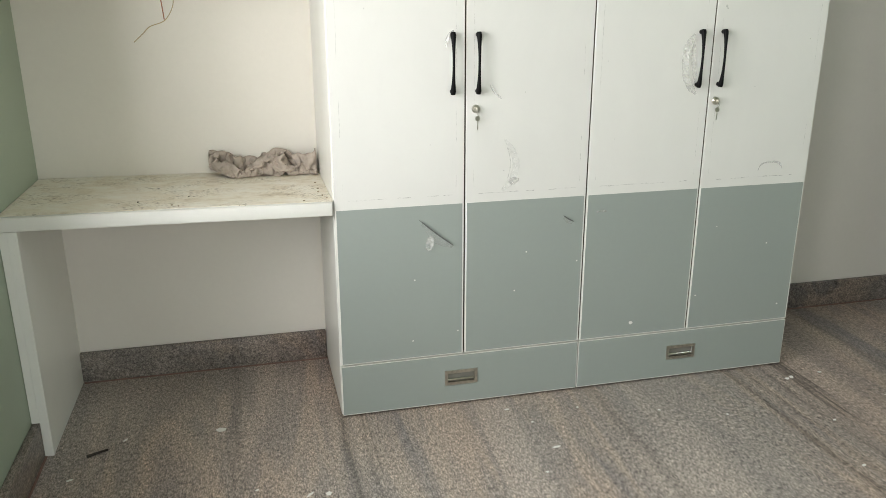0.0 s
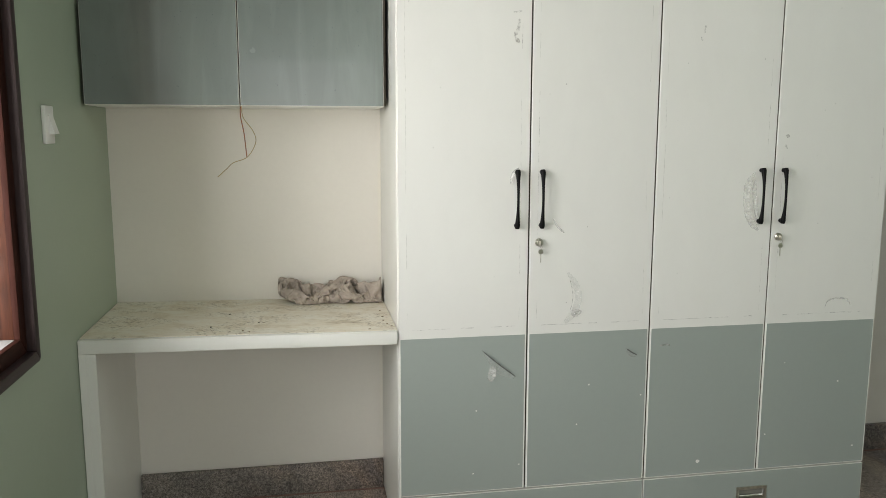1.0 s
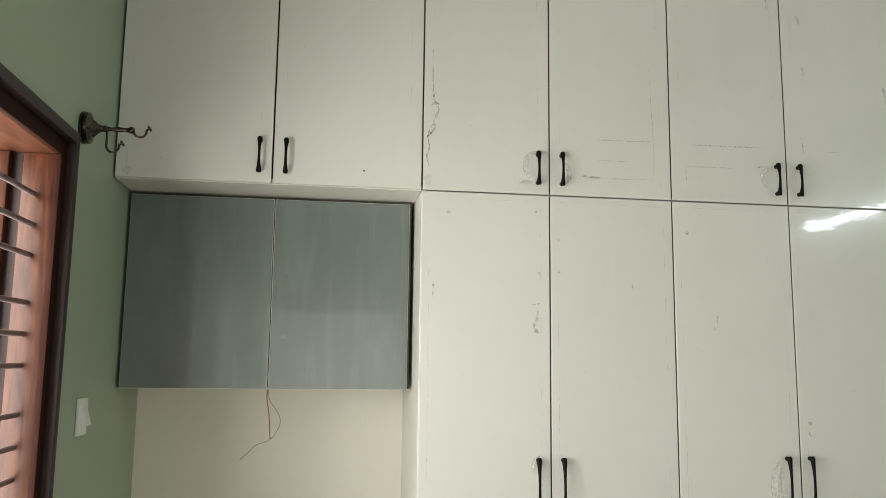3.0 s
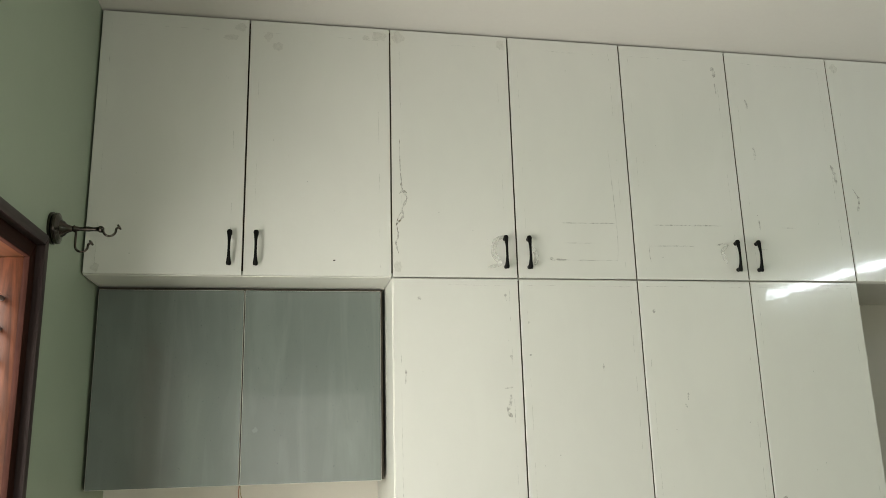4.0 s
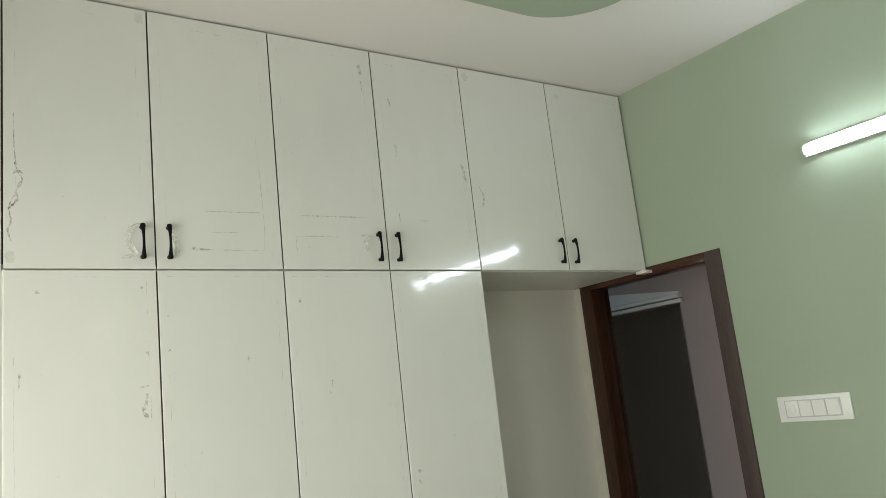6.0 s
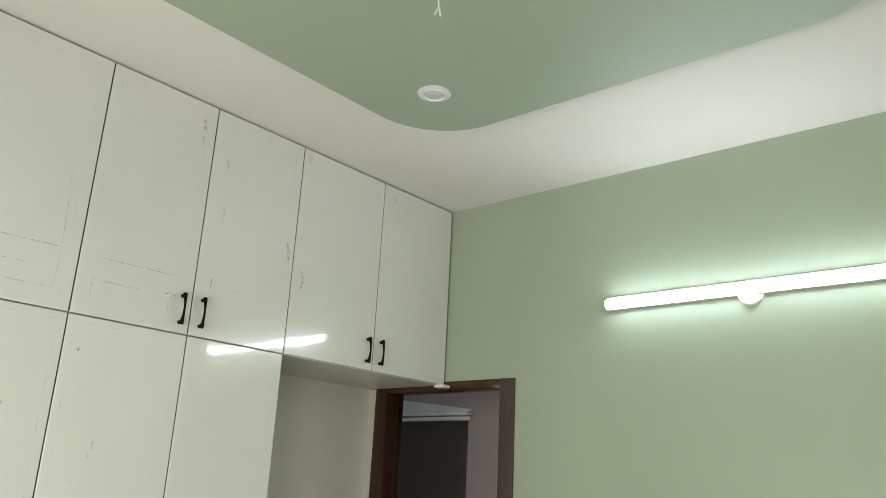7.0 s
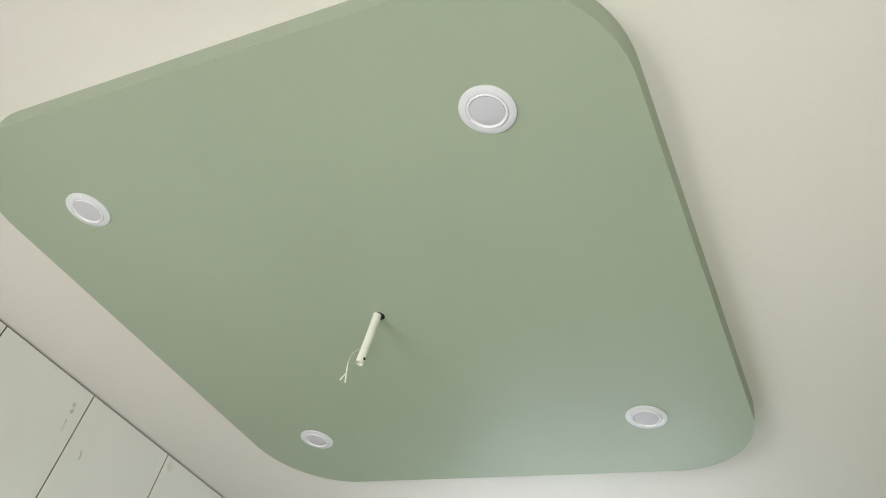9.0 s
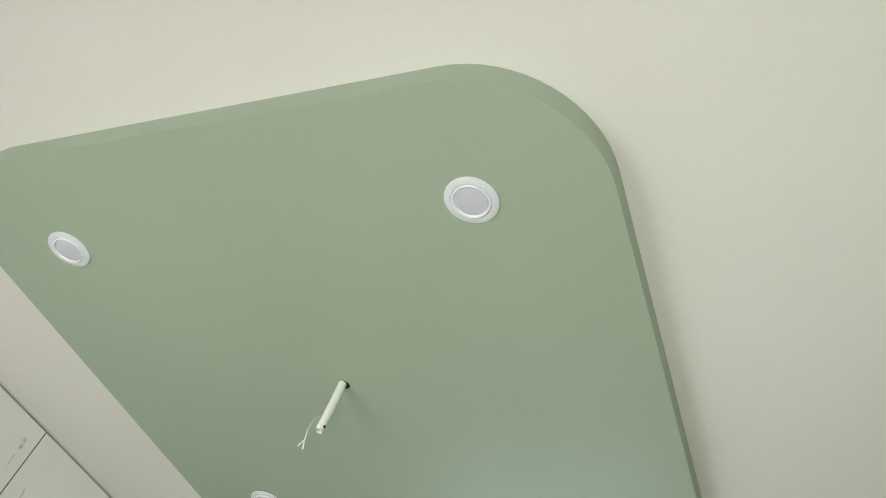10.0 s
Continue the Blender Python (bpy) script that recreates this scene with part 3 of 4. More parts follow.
for a, b, px in ((SEAM[0], SEAM[2], 0.428), (SEAM[2], SEAM[4], 1.300)):
    g, hx, hz0, hz1 = 0.0027, 0.055, 0.086, 0.132
    dr = part("drawer", plate_with_hole(bmesh.new(), a + g, b - g, 0.009, ZD - g, px - hx, px + hx, hz0, hz1, 0.0006, 0.018), EDGE, wardrobe, smooth=False)
    part("grey_sheet", plate_with_hole(bmesh.new(), a + 0.0045, b - 0.0045, 0.012, ZD - 0.0045, px - hx, px + hx, hz0, hz1, 0.0, 0.002), GREY, dr, "grey laminate", smooth=False)
    bm = plate_with_hole(bmesh.new(), px - hx - 0.005, px + hx + 0.005, hz0 - 0.005, hz1 + 0.005, px - hx + 0.006, px + hx - 0.006, hz0 + 0.006, hz1 - 0.006, -0.0028, 0.0)
    part("recess", box(bmesh.new(), px - hx + 0.001, px + hx - 0.001, 0.013, 0.0145, hz0 + 0.001, hz1 - 0.001), DARKMETAL, dr, "dull recess of the pull")
    for z in (hz0 + 0.001, hz1 - 0.004):
        box(bm, px - hx + 0.001, px + hx - 0.001, 0.0, 0.012, z, z + 0.003)
    tube(bm, [(px - hx + 0.008, 0.003, hz0 + 0.014), (px + hx - 0.008, 0.003, hz0 + 0.014)], 0.004, 10)
    part("flush_pull", bm, CHROME, dr, "nickel flush pull", smooth=False)


def loft(x0, xm, x1, label, n=0):
    unit = thing("loft_cabinet", ((x0 + x1) / 2, 0.27, ZM), label, "cabinet", "loft cabinets under the ceiling")
    bm = bmesh.new()
    for x in (x0 + 0.001, x1 - 0.019):
        box(bm, x, x + 0.018, 0.026, YB - 0.002, ZM + 0.020, ZT - 0.001)
    box(bm, x0 + 0.019, x1 - 0.019, 0.026, YB - 0.002, ZT - 0.019, ZT - 0.001)
    box(bm, x0 + 0.019, x1 - 0.019, YB - 0.012, YB - 0.002, ZM + 0.019, ZT - 0.019)
    part("body", bm, CARCASS, unit, smooth=False)
    part("bottom", box(bmesh.new(), x0 + 0.001, x1 - 0.001, 0.0192 if x1 == 0.0 else 0.026, YB - 0.002, ZM + 0.001, ZM + 0.019), EDGE, unit, "white board underside")
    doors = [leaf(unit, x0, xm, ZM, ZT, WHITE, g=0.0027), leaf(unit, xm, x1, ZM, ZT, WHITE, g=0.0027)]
    handle(doors[0], xm - 0.042, 2.199, 2.317)
    handle(doors[1], xm + 0.042, 2.199, 2.317)
    return doors


LOFT = loft(XL + 0.004, -0.489, 0.0, "white glossy two-door loft cabinet above the desk")
LOFT += loft(0.0, 0.437, 0.875, "white glossy two-door loft cabinet with scuffed film")
LOFT += loft(0.875, 1.313, 1.756, "white glossy two-door loft cabinet with glue lines")
LOFT += loft(1.756, 2.262, XR - 0.009, "white glossy two-door loft cabinet beside the doorway")
solo("filler_strip", box(bmesh.new(), 2.715, XR - 0.013, -0.040, 0.02, ZM - 0.016, ZM - 0.001, 0.002), CREAM, (2.74, 0, ZM - 0.02), "raw white packing strip under the loft cabinet", "strip")

wallcab = thing("wall_cabinet", (-0.5, 0.36, 1.503), "glossy dark grey two-door wall cabinet over the desk", "cabinet")
part("body", box(bmesh.new(), XL + 0.006, -0.010, 0.2215, YB - 0.002, 1.508, 2.165, 0.001, 1), CARCASS, wallcab)
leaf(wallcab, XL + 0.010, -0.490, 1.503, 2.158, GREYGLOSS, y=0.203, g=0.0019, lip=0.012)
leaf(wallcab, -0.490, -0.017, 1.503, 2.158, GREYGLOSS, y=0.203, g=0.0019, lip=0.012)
part("bottom_edge", box(bmesh.new(), XL + 0.010, -0.017, 0.2225, YB - 0.004, 1.5035, 1.5075), EDGE, wallcab, "white edge band")

desk = thing("desk", (-0.5, 0.27, 0), "built-in white desk with a dusty top", "desk")


def desk_z(x):
    """The top falls a little towards the wardrobe."""
    return 0.7885 - 0.0137 * (x + 0.5)


def sloped(bm):
    for v in bm.verts:
        v.co.z += desk_z(v.co.x) - 0.794
    return bm


part("tabletop", sloped(box(bmesh.new(), XL + 0.002, -0.0012, 0.004, YB - 0.001, 0.760, 0.7925, 0.0015, 1)), WHITE, desk)
part("top_sheet", sloped(box(bmesh.new(), XL + 0.003, -0.0014, 0.0035, YB - 0.002, 0.7923, 0.794)), TOP, desk, "dusty stained pale top")
part("apron", sloped(box(bmesh.new(), XL + 0.002, -0.005, -0.0125, 0.0022, 0.7490, 0.7915, 0.0014, 2)), EDGE, desk, "white front edge")
bm = box(bmesh.new(), XL + 0.026, -0.930, 0.0056, YB - 0.001, 0.001, 0.7445)
part("side_panel", bm, EDGE, desk, "white side panel")
part("wall_side", box(bmesh.new(), XL + 0.002, XL + 0.0255, 0.0056, YB - 0.001, 0.122, 0.7445), EDGE, desk, "white strip notched over the skirting")
part("front_post", box(bmesh.new(), XL + 0.0245, -0.928, -0.012, 0.005, 0.001, 0.7485, 0.001, 1), EDGE, desk)
part("front_post", box(bmesh.new(), XL + 0.002, XL + 0.0245, -0.012, 0.005, 0.122, 0.7485), EDGE, desk)

# ---- lamps ----
for x, y in ((1.627, -0.861), (0.464, -0.866), (0.476, -2.014), (1.626, -2.030)):
    dl = thing("downlight", (x, y, PZ), "round white recessed downlight, switched off", "downlight", "downlights in the ceiling panel")
    bm = lathe(bmesh.new(), (x, y, PZ), (0, 0, -1), ((0.0, 0.0595), (0.0035, 0.0595), (0.0050, 0.0575), (0.0062, 0.0445), (0.0040, 0.0435)), 48)
    rim = part("rim", bm, LAMPRIM, dl, "white flat rim")
    part("ring", lathe(bmesh.new(), (x, y, PZ), (0, 0, -1), ((0.0, 0.0430), (0.0078, 0.0428), (0.0092, 0.0408), (0.0086, 0.0385), (0.0045, 0.0362)), 48), RING, rim, "raised glossy ring")
    part("diffuser", lathe(bmesh.new(), (x, y, PZ), (0, 0, -1), ((0.0, 0.0356), (0.0060, 0.0356), (0.0068, 0.0330)), 40), LENS, dl, "grey frosted cover")

tl = thing("tube_light", (XR, -1.498, 2.48), "lit white tube light on the green wall", "wall lamp")
part("base", box(bmesh.new(), XR - 0.022, XR, -2.108, -0.912, 2.4525, 2.5075, 0.003), PLASTIC, tl, "white plastic base")
bm = bmesh.new()
n, rings = 10, []
for y, s in ((-2.106, 0.25), (-2.097, 0.62), (-2.080, 0.88), (-2.057, 1.0), (-0.963, 1.0), (-0.940, 0.88), (-0.923, 0.62), (-0.914, 0.25)):
    ring = []
    for k in range(n + 1):
        a = math.pi * k / n
        ring.append(bm.verts.new((XR - 0.018 - 0.030 * s * math.sin(a), y, 2.4800 - 0.0250 * math.cos(a) * (0.45 + 0.55 * s))))
    rings.append(ring)
for a, c in zip(rings, rings[1:]):
    for k in range(n):
        bm.faces.new((a[k], a[k + 1], c[k + 1], c[k]))
    bm.faces.new((a[n], a[0], c[0], c[n]))
bm.faces.new(rings[0])
bm.faces.new(rings[-1][::-1])
part("diffuser", bm, TUBE, tl, "glowing white cover")
for y in (-2.111, -0.913):
    part("end_cap", box(bmesh.new(), XR - 0.030, XR, y - 0.002, y + 0.004, 2.462, 2.498, 0.005, 2), PLASTIC, tl)
part("rose", lathe(bmesh.new(), (XR, -1.532, 2.463), (-1, 0, 0), ((0, 0.052), (0.008, 0.052), (0.014, 0.046), (0.016, 0.03)), 36), PLASTIC, tl, "round white wiring rose")

# small lamp on the wall behind the camera, which the glossy doors mirror
wl = thing("wall_lamp", (0.92, YF, 2.43), "small lit round lamp on the green wall", "wall lamp")
part("base", lathe(bmesh.new(), (0.92, YF, 2.43), (0, 1, 0), ((0, 0.06), (0.012, 0.06), (0.018, 0.05)), 32), PLASTIC, wl)
part("globe", lathe(bmesh.new(), (0.92, YF + 0.018, 2.43), (0, 1, 0), ((0, 0.045), (0.02, 0.05), (0.04, 0.042), (0.052, 0.022), (0.055, 0.004)), 32), GLOBE, wl, "softly glowing globe")

# fan pipe in the middle of the panel
RX, RY = 1.030, -1.446
rod = thing("fan_downrod", (RX, RY, PZ), "bare white fan pipe with loose wires, no fan", "fan pipe")
bm = tube(bmesh.new(), [(RX, RY, PZ + 0.01), (RX - 0.002, RY + 0.002, PZ - 0.08), (RX - 0.005, RY + 0.006, PZ - 0.165)], 0.0115, 20, caps=False)
tube(bm, [(RX - 0.005, RY + 0.006, PZ - 0.165), (RX - 0.003, RY + 0.004, PZ - 0.12)], 0.0098, 20, caps=False)
part("pipe", bm, ENAMEL, rod, "white enamelled steel pipe")
part("ceiling_hole", lathe(bmesh.new(), (RX + 0.005, RY - 0.002, PZ), (0, 0, -1), ((-0.01, 0.0165), (0.0008, 0.0165)), 24), HOLE, rod, "black hole round the pipe")
for a in (0.6, 0.6 + math.pi):
    d = Vector((math.cos(a - 2.2), math.sin(a - 2.2), 0))
    c = Vector((RX - 0.0045, RY + 0.0055, PZ - 0.152))
    part("pin_hole", lathe(bmesh.new(), c + d * 0.009, d, ((0, 0.0042), (0.0031, 0.0042)), 12), HOLE, rod)
bx, by, bz = RX - 0.005, RY + 0.006, PZ - 0.165
for k, (dx, dy) in enumerate(((-0.010, 0.004), (0.004, -0.003))):
    pts = [(bx - 0.010, by + 0.007, bz + 0.040), (bx - 0.020, by + 0.015, bz + 0.020), (bx - 0.022, by + 0.018, bz - 0.012), (bx - 0.018, by + 0.016, bz - 0.042), (bx - 0.018 + dx, by + 0.016 + dy, bz - 0.068)]
    part("wire", tube(bmesh.new(), pts, 0.0022, 6), (ENAMEL, PAPER)[k], rod, "loose insulated wire")


# ---- switches, bracket ----
sb = thing("switch_board", (XR, -0.72, 1.42), "white modular switch plate with regulator on the green wall", "switch")
part("plate", box(bmesh.new(), XR - 0.011, XR, -0.886, -0.574, 1.412, 1.515, 0.004), PLASTIC, sb)
part("inner_frame", box(bmesh.new(), XR - 0.0135, XR - 0.010, -0.847, -0.606, 1.429, 1.499, 0.0015, 1), MODULE, sb)
for k, y in enumerate((-0.639, -0.699, -0.757, -0.815)):
    if k == 0:
        part("regulator", box(bmesh.new(), XR - 0.0155, XR - 0.0125, y - 0.027, y + 0.027, 1.433, 1.495, 0.001, 1), PLASTIC, sb)
        part("knob", lathe(bmesh.new(), (XR - 0.015, y, 1.464), (-1, 0, 0), ((0, 0.0195), (0.001, 0.0195), (0.0012, 0.017), (0.009, 0.016), (0.010, 0.014)), 24), PLASTIC, sb)
    else:
        bm = prism(bmesh.new(), ((XR - 0.0125, 1.434), (XR - 0.0155, 1.434), (XR - 0.019, 1.494), (XR - 0.0125, 1.494)), 1, y - 0.026, y + 0.026)
        part("rocker", bm, PLASTIC, sb, smooth=False)

sw = thing("wall_switch", (XL, -0.137, 1.386), "white bell switch on the green wall", "switch")
part("plate", box(bmesh.new(), XL, XL + 0.010, -0.192, -0.114, 1.387, 1.490, 0.003), PLASTIC, sw)
bm = prism(bmesh.new(), ((XL + 0.010, 1.412), (XL + 0.026, 1.414), (XL + 0.011, 1.466), (XL + 0.010, 1.466)), 1, -0.163, -0.128)
part("rocker", bm, PLASTIC, sw, smooth=False)

HY, HZ = -0.318, 2.232
br = thing("curtain_bracket", (XL, HY, HZ), "antique brass double curtain rod bracket beside the window", "curtain bracket")
part("rosette", lathe(bmesh.new(), (XL, HY, HZ), (1, 0, 0), ((0, 0.045), (0.007, 0.045), (0.009, 0.041), (0.011, 0.041), (0.013, 0.044), (0.019, 0.043), (0.021, 0.037), (0.024, 0.031), (0.026, 0.025), (0.034, 0.020), (0.040, 0.013), (0.050, 0.009), (0.058, 0.007)), 36), BRONZE, br)
part("arm", lathe(bmesh.new(), (XL + 0.055, HY, HZ), (1, 0, 0), ((0, 0.008), (0.004, 0.0105), (0.008, 0.0075), (0.02, 0.0055), (0.04, 0.0075), (0.055, 0.0055), (0.066, 0.0065), (0.070, 0.0095), (0.076, 0.0095), (0.080, 0.006)), 20), BRONZE, br)


def hook(x0, z0, drop, r):
    pts = [(x0, HY, z0), (x0, HY, z0 - drop)] + [(x0 + r - r * math.cos(a), HY, z0 - drop - r * math.sin(a)) for a in (math.pi * k / 10 for k in range(1, 10))] + [(x0 + 2 * r, HY, z0 - drop + 0.004)]
    bm = tube(bmesh.new(), pts, 0.0033, 8)
    lathe(bm, (x0 + 2 * r, HY, z0 - drop + 0.004), (0.75, 0, 0.5), ((-0.002, 0.003), (0.006, 0.003), (0.007, 0.0085), (0.012, 0.0085), (0.013, 0.003)), 12)
    part("hook", bm, BRONZE, br)


hook(XL + 0.064, HZ + 0.004, 0.052, 0.017)
hook(XL + 0.134, HZ + 0.004, 0.006, 0.017)

# ---- loose things ----


def crumple(nx, ny, long, wide, x0, x1, y0, y1, high, front, steps, seed):
    """A square-meshed cloth pushed together into a small patch, so that it buckles into folds."""
    rng = np.random.default_rng(seed)
    u, v = np.meshgrid(np.linspace(0, 1, nx), np.linspace(0, 1, ny), indexing="ij")
    p = np.stack([x0 + (x1 - x0) * u, y0 + (y1 - y0) * v, 0.55 * high(u) * (1 - 0.6 * np.abs(2 * v - 1))], -1)
    for k in range(7):      # long soft waves to start from
        a, f, ph = rng.uniform(0, 6.3), rng.uniform(6, 18), rng.uniform(0, 6.3)
        p[..., 2] += 0.018 * np.sin(f * (u * math.cos(a) * 1.6 + v * math.sin(a)) + ph)
        p[..., 1] += 0.006 * np.sin(f * (u * math.sin(a) * 1.6 - v * math.cos(a)) + 2 * ph)
    p[..., 2] += rng.uniform(-0.002, 0.002, u.shape)
    lu, lv = long / (nx - 1), wide / (ny - 1)
    links = [((1, 0), lu, 1.0), ((0, 1), lv, 1.0), ((1, 1), math.hypot(lu, lv), 0.45), ((1, -1), math.hypot(lu, lv), 0.45), ((3, 0), 3 * lu, 0.10), ((0, 3), 3 * lv, 0.16)]
    cap = high(u)
    for n in range(steps):
        for (di, dj), rest, stiff in links:
            shift, count = np.zeros_like(p), np.full(u.shape, 1e-6)
            a = (slice(0, nx - di), slice(max(0, -dj), ny - max(0, dj)))
            b = (slice(di, nx), slice(max(0, dj), ny - max(0, -dj)))
            d = p[b] - p[a]
            length = np.linalg.norm(d, axis=-1, keepdims=True) + 1e-9
            c = 0.5 * stiff * (length - rest) / length * d
            shift[a] += c
            shift[b] -= c
            count[a] += 1
            count[b] += 1
            p += shift / np.maximum(1.0, count)[..., None]
        p[..., 2] -= 0.00002
        p[..., 0] = np.clip(p[..., 0], x0, x1)
        near = front(u)
        p[..., 1] = np.clip(p[..., 1], near, y1)
        across = np.clip((p[..., 1] - near) / (y1 - near), 0, 1)
        over = p[..., 2] - cap * np.sqrt(np.clip(1.04 - (1.5 * across - 0.95) ** 2, 0.02, 1))
        p[..., 2] -= np.where(over > 0, 0.6 * over, 0)
        p[..., 2] = np.maximum(p[..., 2], 0.0015 + 0.040 * np.clip(1 - u / 0.11, 0, 1))
    return p


cloth = crumple(84, 52, 0.64, 0.40, -0.395, -0.010, 0.405, 0.522,
                lambda u: 0.094 - 0.020 * np.exp(-((u - 0.24) / 0.08) ** 2) + 0.018 * np.exp(-((u - 0.42) / 0.06) ** 2) - 0.016 * np.exp(-((u - 0.56) / 0.04) ** 2) + 0.004 * np.sin(34 * u),
                lambda u: 0.410 + 0.012 * np.sin(15 * u + 1.0) + 0.016 * np.exp(-((u - 0.62) / 0.05) ** 2) + 0.040 * np.exp(-(u / 0.09) ** 2), 200, 11)
bm = bmesh.new()
grid = [[bm.verts.new((x, y, desk_z(x) + z)) for x, y, z in row] for row in cloth.tolist()]
for a, b in zip(grid, grid[1:]):
    for k in range(len(a) - 1):
        bm.faces.new((a[k], b[k], b[k + 1], a[k + 1]))
bmesh.ops.smooth_vert(bm, verts=bm.verts[:], factor=0.08, use_axis_x=True, use_axis_y=True, use_axis_z=True)
solo("rag", bm, RAG, (-0.2, 0.42, 0.7844), "crumpled grey-brown cleaning rag on the desk", "rag")

WX, WY, WZ = -0.490, 0.236, 1.503


def curve(points, n=6):
    """A smooth line through points."""
    pts = [Vector(p) for p in points]
    out = []
    for i in range(len(pts) - 1):
        a, b, c, d = pts[max(i - 1, 0)], pts[i], pts[i + 1], pts[min(i + 2, len(pts) - 1)]
        for k in range(n):
            t = k / n
            out.append(0.5 * (2 * b + (c - a) * t + (2 * a - 5 * b + 4 * c - d) * t * t + (3 * b - a - 3 * c + d) * t ** 3))
    return out + [pts[-1]]


wires = thing("loose_cable", (WX, WY, WZ), "thin orange and tan wires hanging below the wall cabinet", "wire")
part("wire", tube(bmesh.new(), curve([(WX, WY, WZ + 0.01), (WX - 0.002, WY, WZ - 0.03), (WX + 0.008, WY - 0.004, WZ - 0.09), (WX + 0.014, WY, WZ - 0.165)]), 0.0019, 6), WIRE_RED, wires)
part("wire", tube(bmesh.new(), curve([(WX + 0.002, WY, WZ + 0.01), (WX + 0.006, WY + 0.004, WZ - 0.035), (WX + 0.036, WY + 0.012, WZ - 0.08), (WX + 0.044, WY + 0.010, WZ - 0.118), (WX + 0.016, WY + 0.004, WZ - 0.166),
                                    (WX - 0.03, WY - 0.004, WZ - 0.185), (WX - 0.052, WY - 0.006, WZ - 0.205), (WX - 0.082, WY - 0.01, WZ - 0.232)]), 0.0016, 6), WIRE_TAN, wires)


# ---- what is left of the protective film ----
def ribbon(bm, points, width, y=-0.0008, curl=0.0, fray=0.35):
    """A frayed strip along points (x, z) just in front of a face; curl lifts its middle off."""
    pts = curve([(p[0], 0, p[1]) for p in points], 7)
    rows, n = [], len(pts)
    for i, p in enumerate(pts):
        d = (pts[min(i + 1, n - 1)] - pts[max(i - 1, 0)]).normalized()
        side = Vector((-d.z, 0, d.x))
        taper = min(1.0, 0.25 + 4 * min(i, n - 1 - i) / n)
        w = width * taper * (1 + fray * (random.random() - 0.5) * 2)
        lift = curl * math.sin(math.pi * i / max(1, n - 1))
        rows.append([bm.verts.new(p + side * w * k + Vector((0, y - lift * (1 - abs(k)) - (0.5 * lift if k > 0 else 0), 0))) for k in (-0.5, 0.0, 0.5)])
    for a, c in zip(rows, rows[1:]):
        for k in range(2):
            bm.faces.new((a[k], a[k + 1], c[k + 1], c[k]))
    return bm


def broken(bm, x0, z0, x1, z1, width, share=0.5, pieces=9):
    """A straight line of glue, worn away in places."""
    k = 0.0
    while k < pieces - 0.4:
        long = 0.25 + 1.6 * random.random() ** 2
        a, b = k / pieces, min(1.0, (k + long) / pieces)
        k += long + (0.0 if random.random() < share else 1.5 * random.random())
        if random.random() < 0.35 + 0.65 * share:
            j = 0.0026 * (random.random() - 0.5)
            ribbon(bm, [(x0 + (x1 - x0) * a + j, z0 + (z1 - z0) * a), (x0 + (x1 - x0) * (a + b) / 2, z0 + (z1 - z0) * (a + b) / 2 + j), (x0 + (x1 - x0) * b - j, z0 + (z1 - z0) * b - 0.6 * j)], width * (0.5 + 0.8 * random.random()))
    return bm


def blot(bm, x, z, w, h, n=14):
    ring = []
    for k in range(n):
        a = 2 * math.pi * k / n
        r = 0.65 + 0.5 * random.random()
        ring.append(bm.verts.new((x + w / 2 * r * math.cos(a), -0.0007, z + h / 2 * r * math.sin(a))))
    bm.faces.new(ring)
    return bm


random.seed(7)
# glue lines along the edges of the tall doors and the loft doors
for d, (a, b) in zip(WDOORS, zip(SEAM, SEAM[1:])):
    bm = bmesh.new()
    broken(bm, a + 0.030, 0.80, a + 0.026, 2.13, 0.0011, 0.55, 16)
    broken(bm, b - 0.030, 0.80, b - 0.034, 2.13, 0.0011, 0.55, 16)
    broken(bm, a + 0.045, 0.778, b - 0.04, 0.779, 0.0022, 0.75, 8)
    broken(bm, a + 0.03, 2.145, b - 0.03, 2.143, 0.0010, 0.6, 8)
    for k in range(5):
        blot(bm, a + 0.03 + 0.37 * random.random(), 0.85 + 1.25 * random.random(), 0.004, 0.005, 7)
    tagged(part("glue_residue", bm, SMUDGE, d, "brown-grey glue residue of the film"), kind="stuff")
LX0 = (XL + 0.004, -0.489, 0.0, 0.437, 0.875, 1.313, 1.756, 2.262)
LX1 = LX0[1:] + (XR - 0.005,)
for d, a, b in zip(LOFT, LX0, LX1):
    bm = bmesh.new()
    broken(bm, a + 0.036, 2.20, a + 0.034, 3.04, 0.0009, 0.35, 14)
    broken(bm, b - 0.040, 2.20, b - 0.044, 3.04, 0.0010, 0.45, 14)
    broken(bm, a + 0.04, 3.035, b - 0.04, 3.033, 0.0010, 0.4, 7)
    for k in range(4):
        blot(bm, a + 0.03 + (b - a - 0.06) * random.random(), 2.22 + 0.8 * random.random(), 0.004, 0.004, 7)
    tagged(part("glue_residue", bm, SMUDGE, d, "faint glue residue of the film"), kind="stuff")


def scuff(door, lines, label="grey scuffs", stuff=None):
    for pts, w in lines:
        part("scuff", ribbon(bmesh.new(), pts, 1.5 * w, fray=0.6), stuff or SMUDGE, door, label)


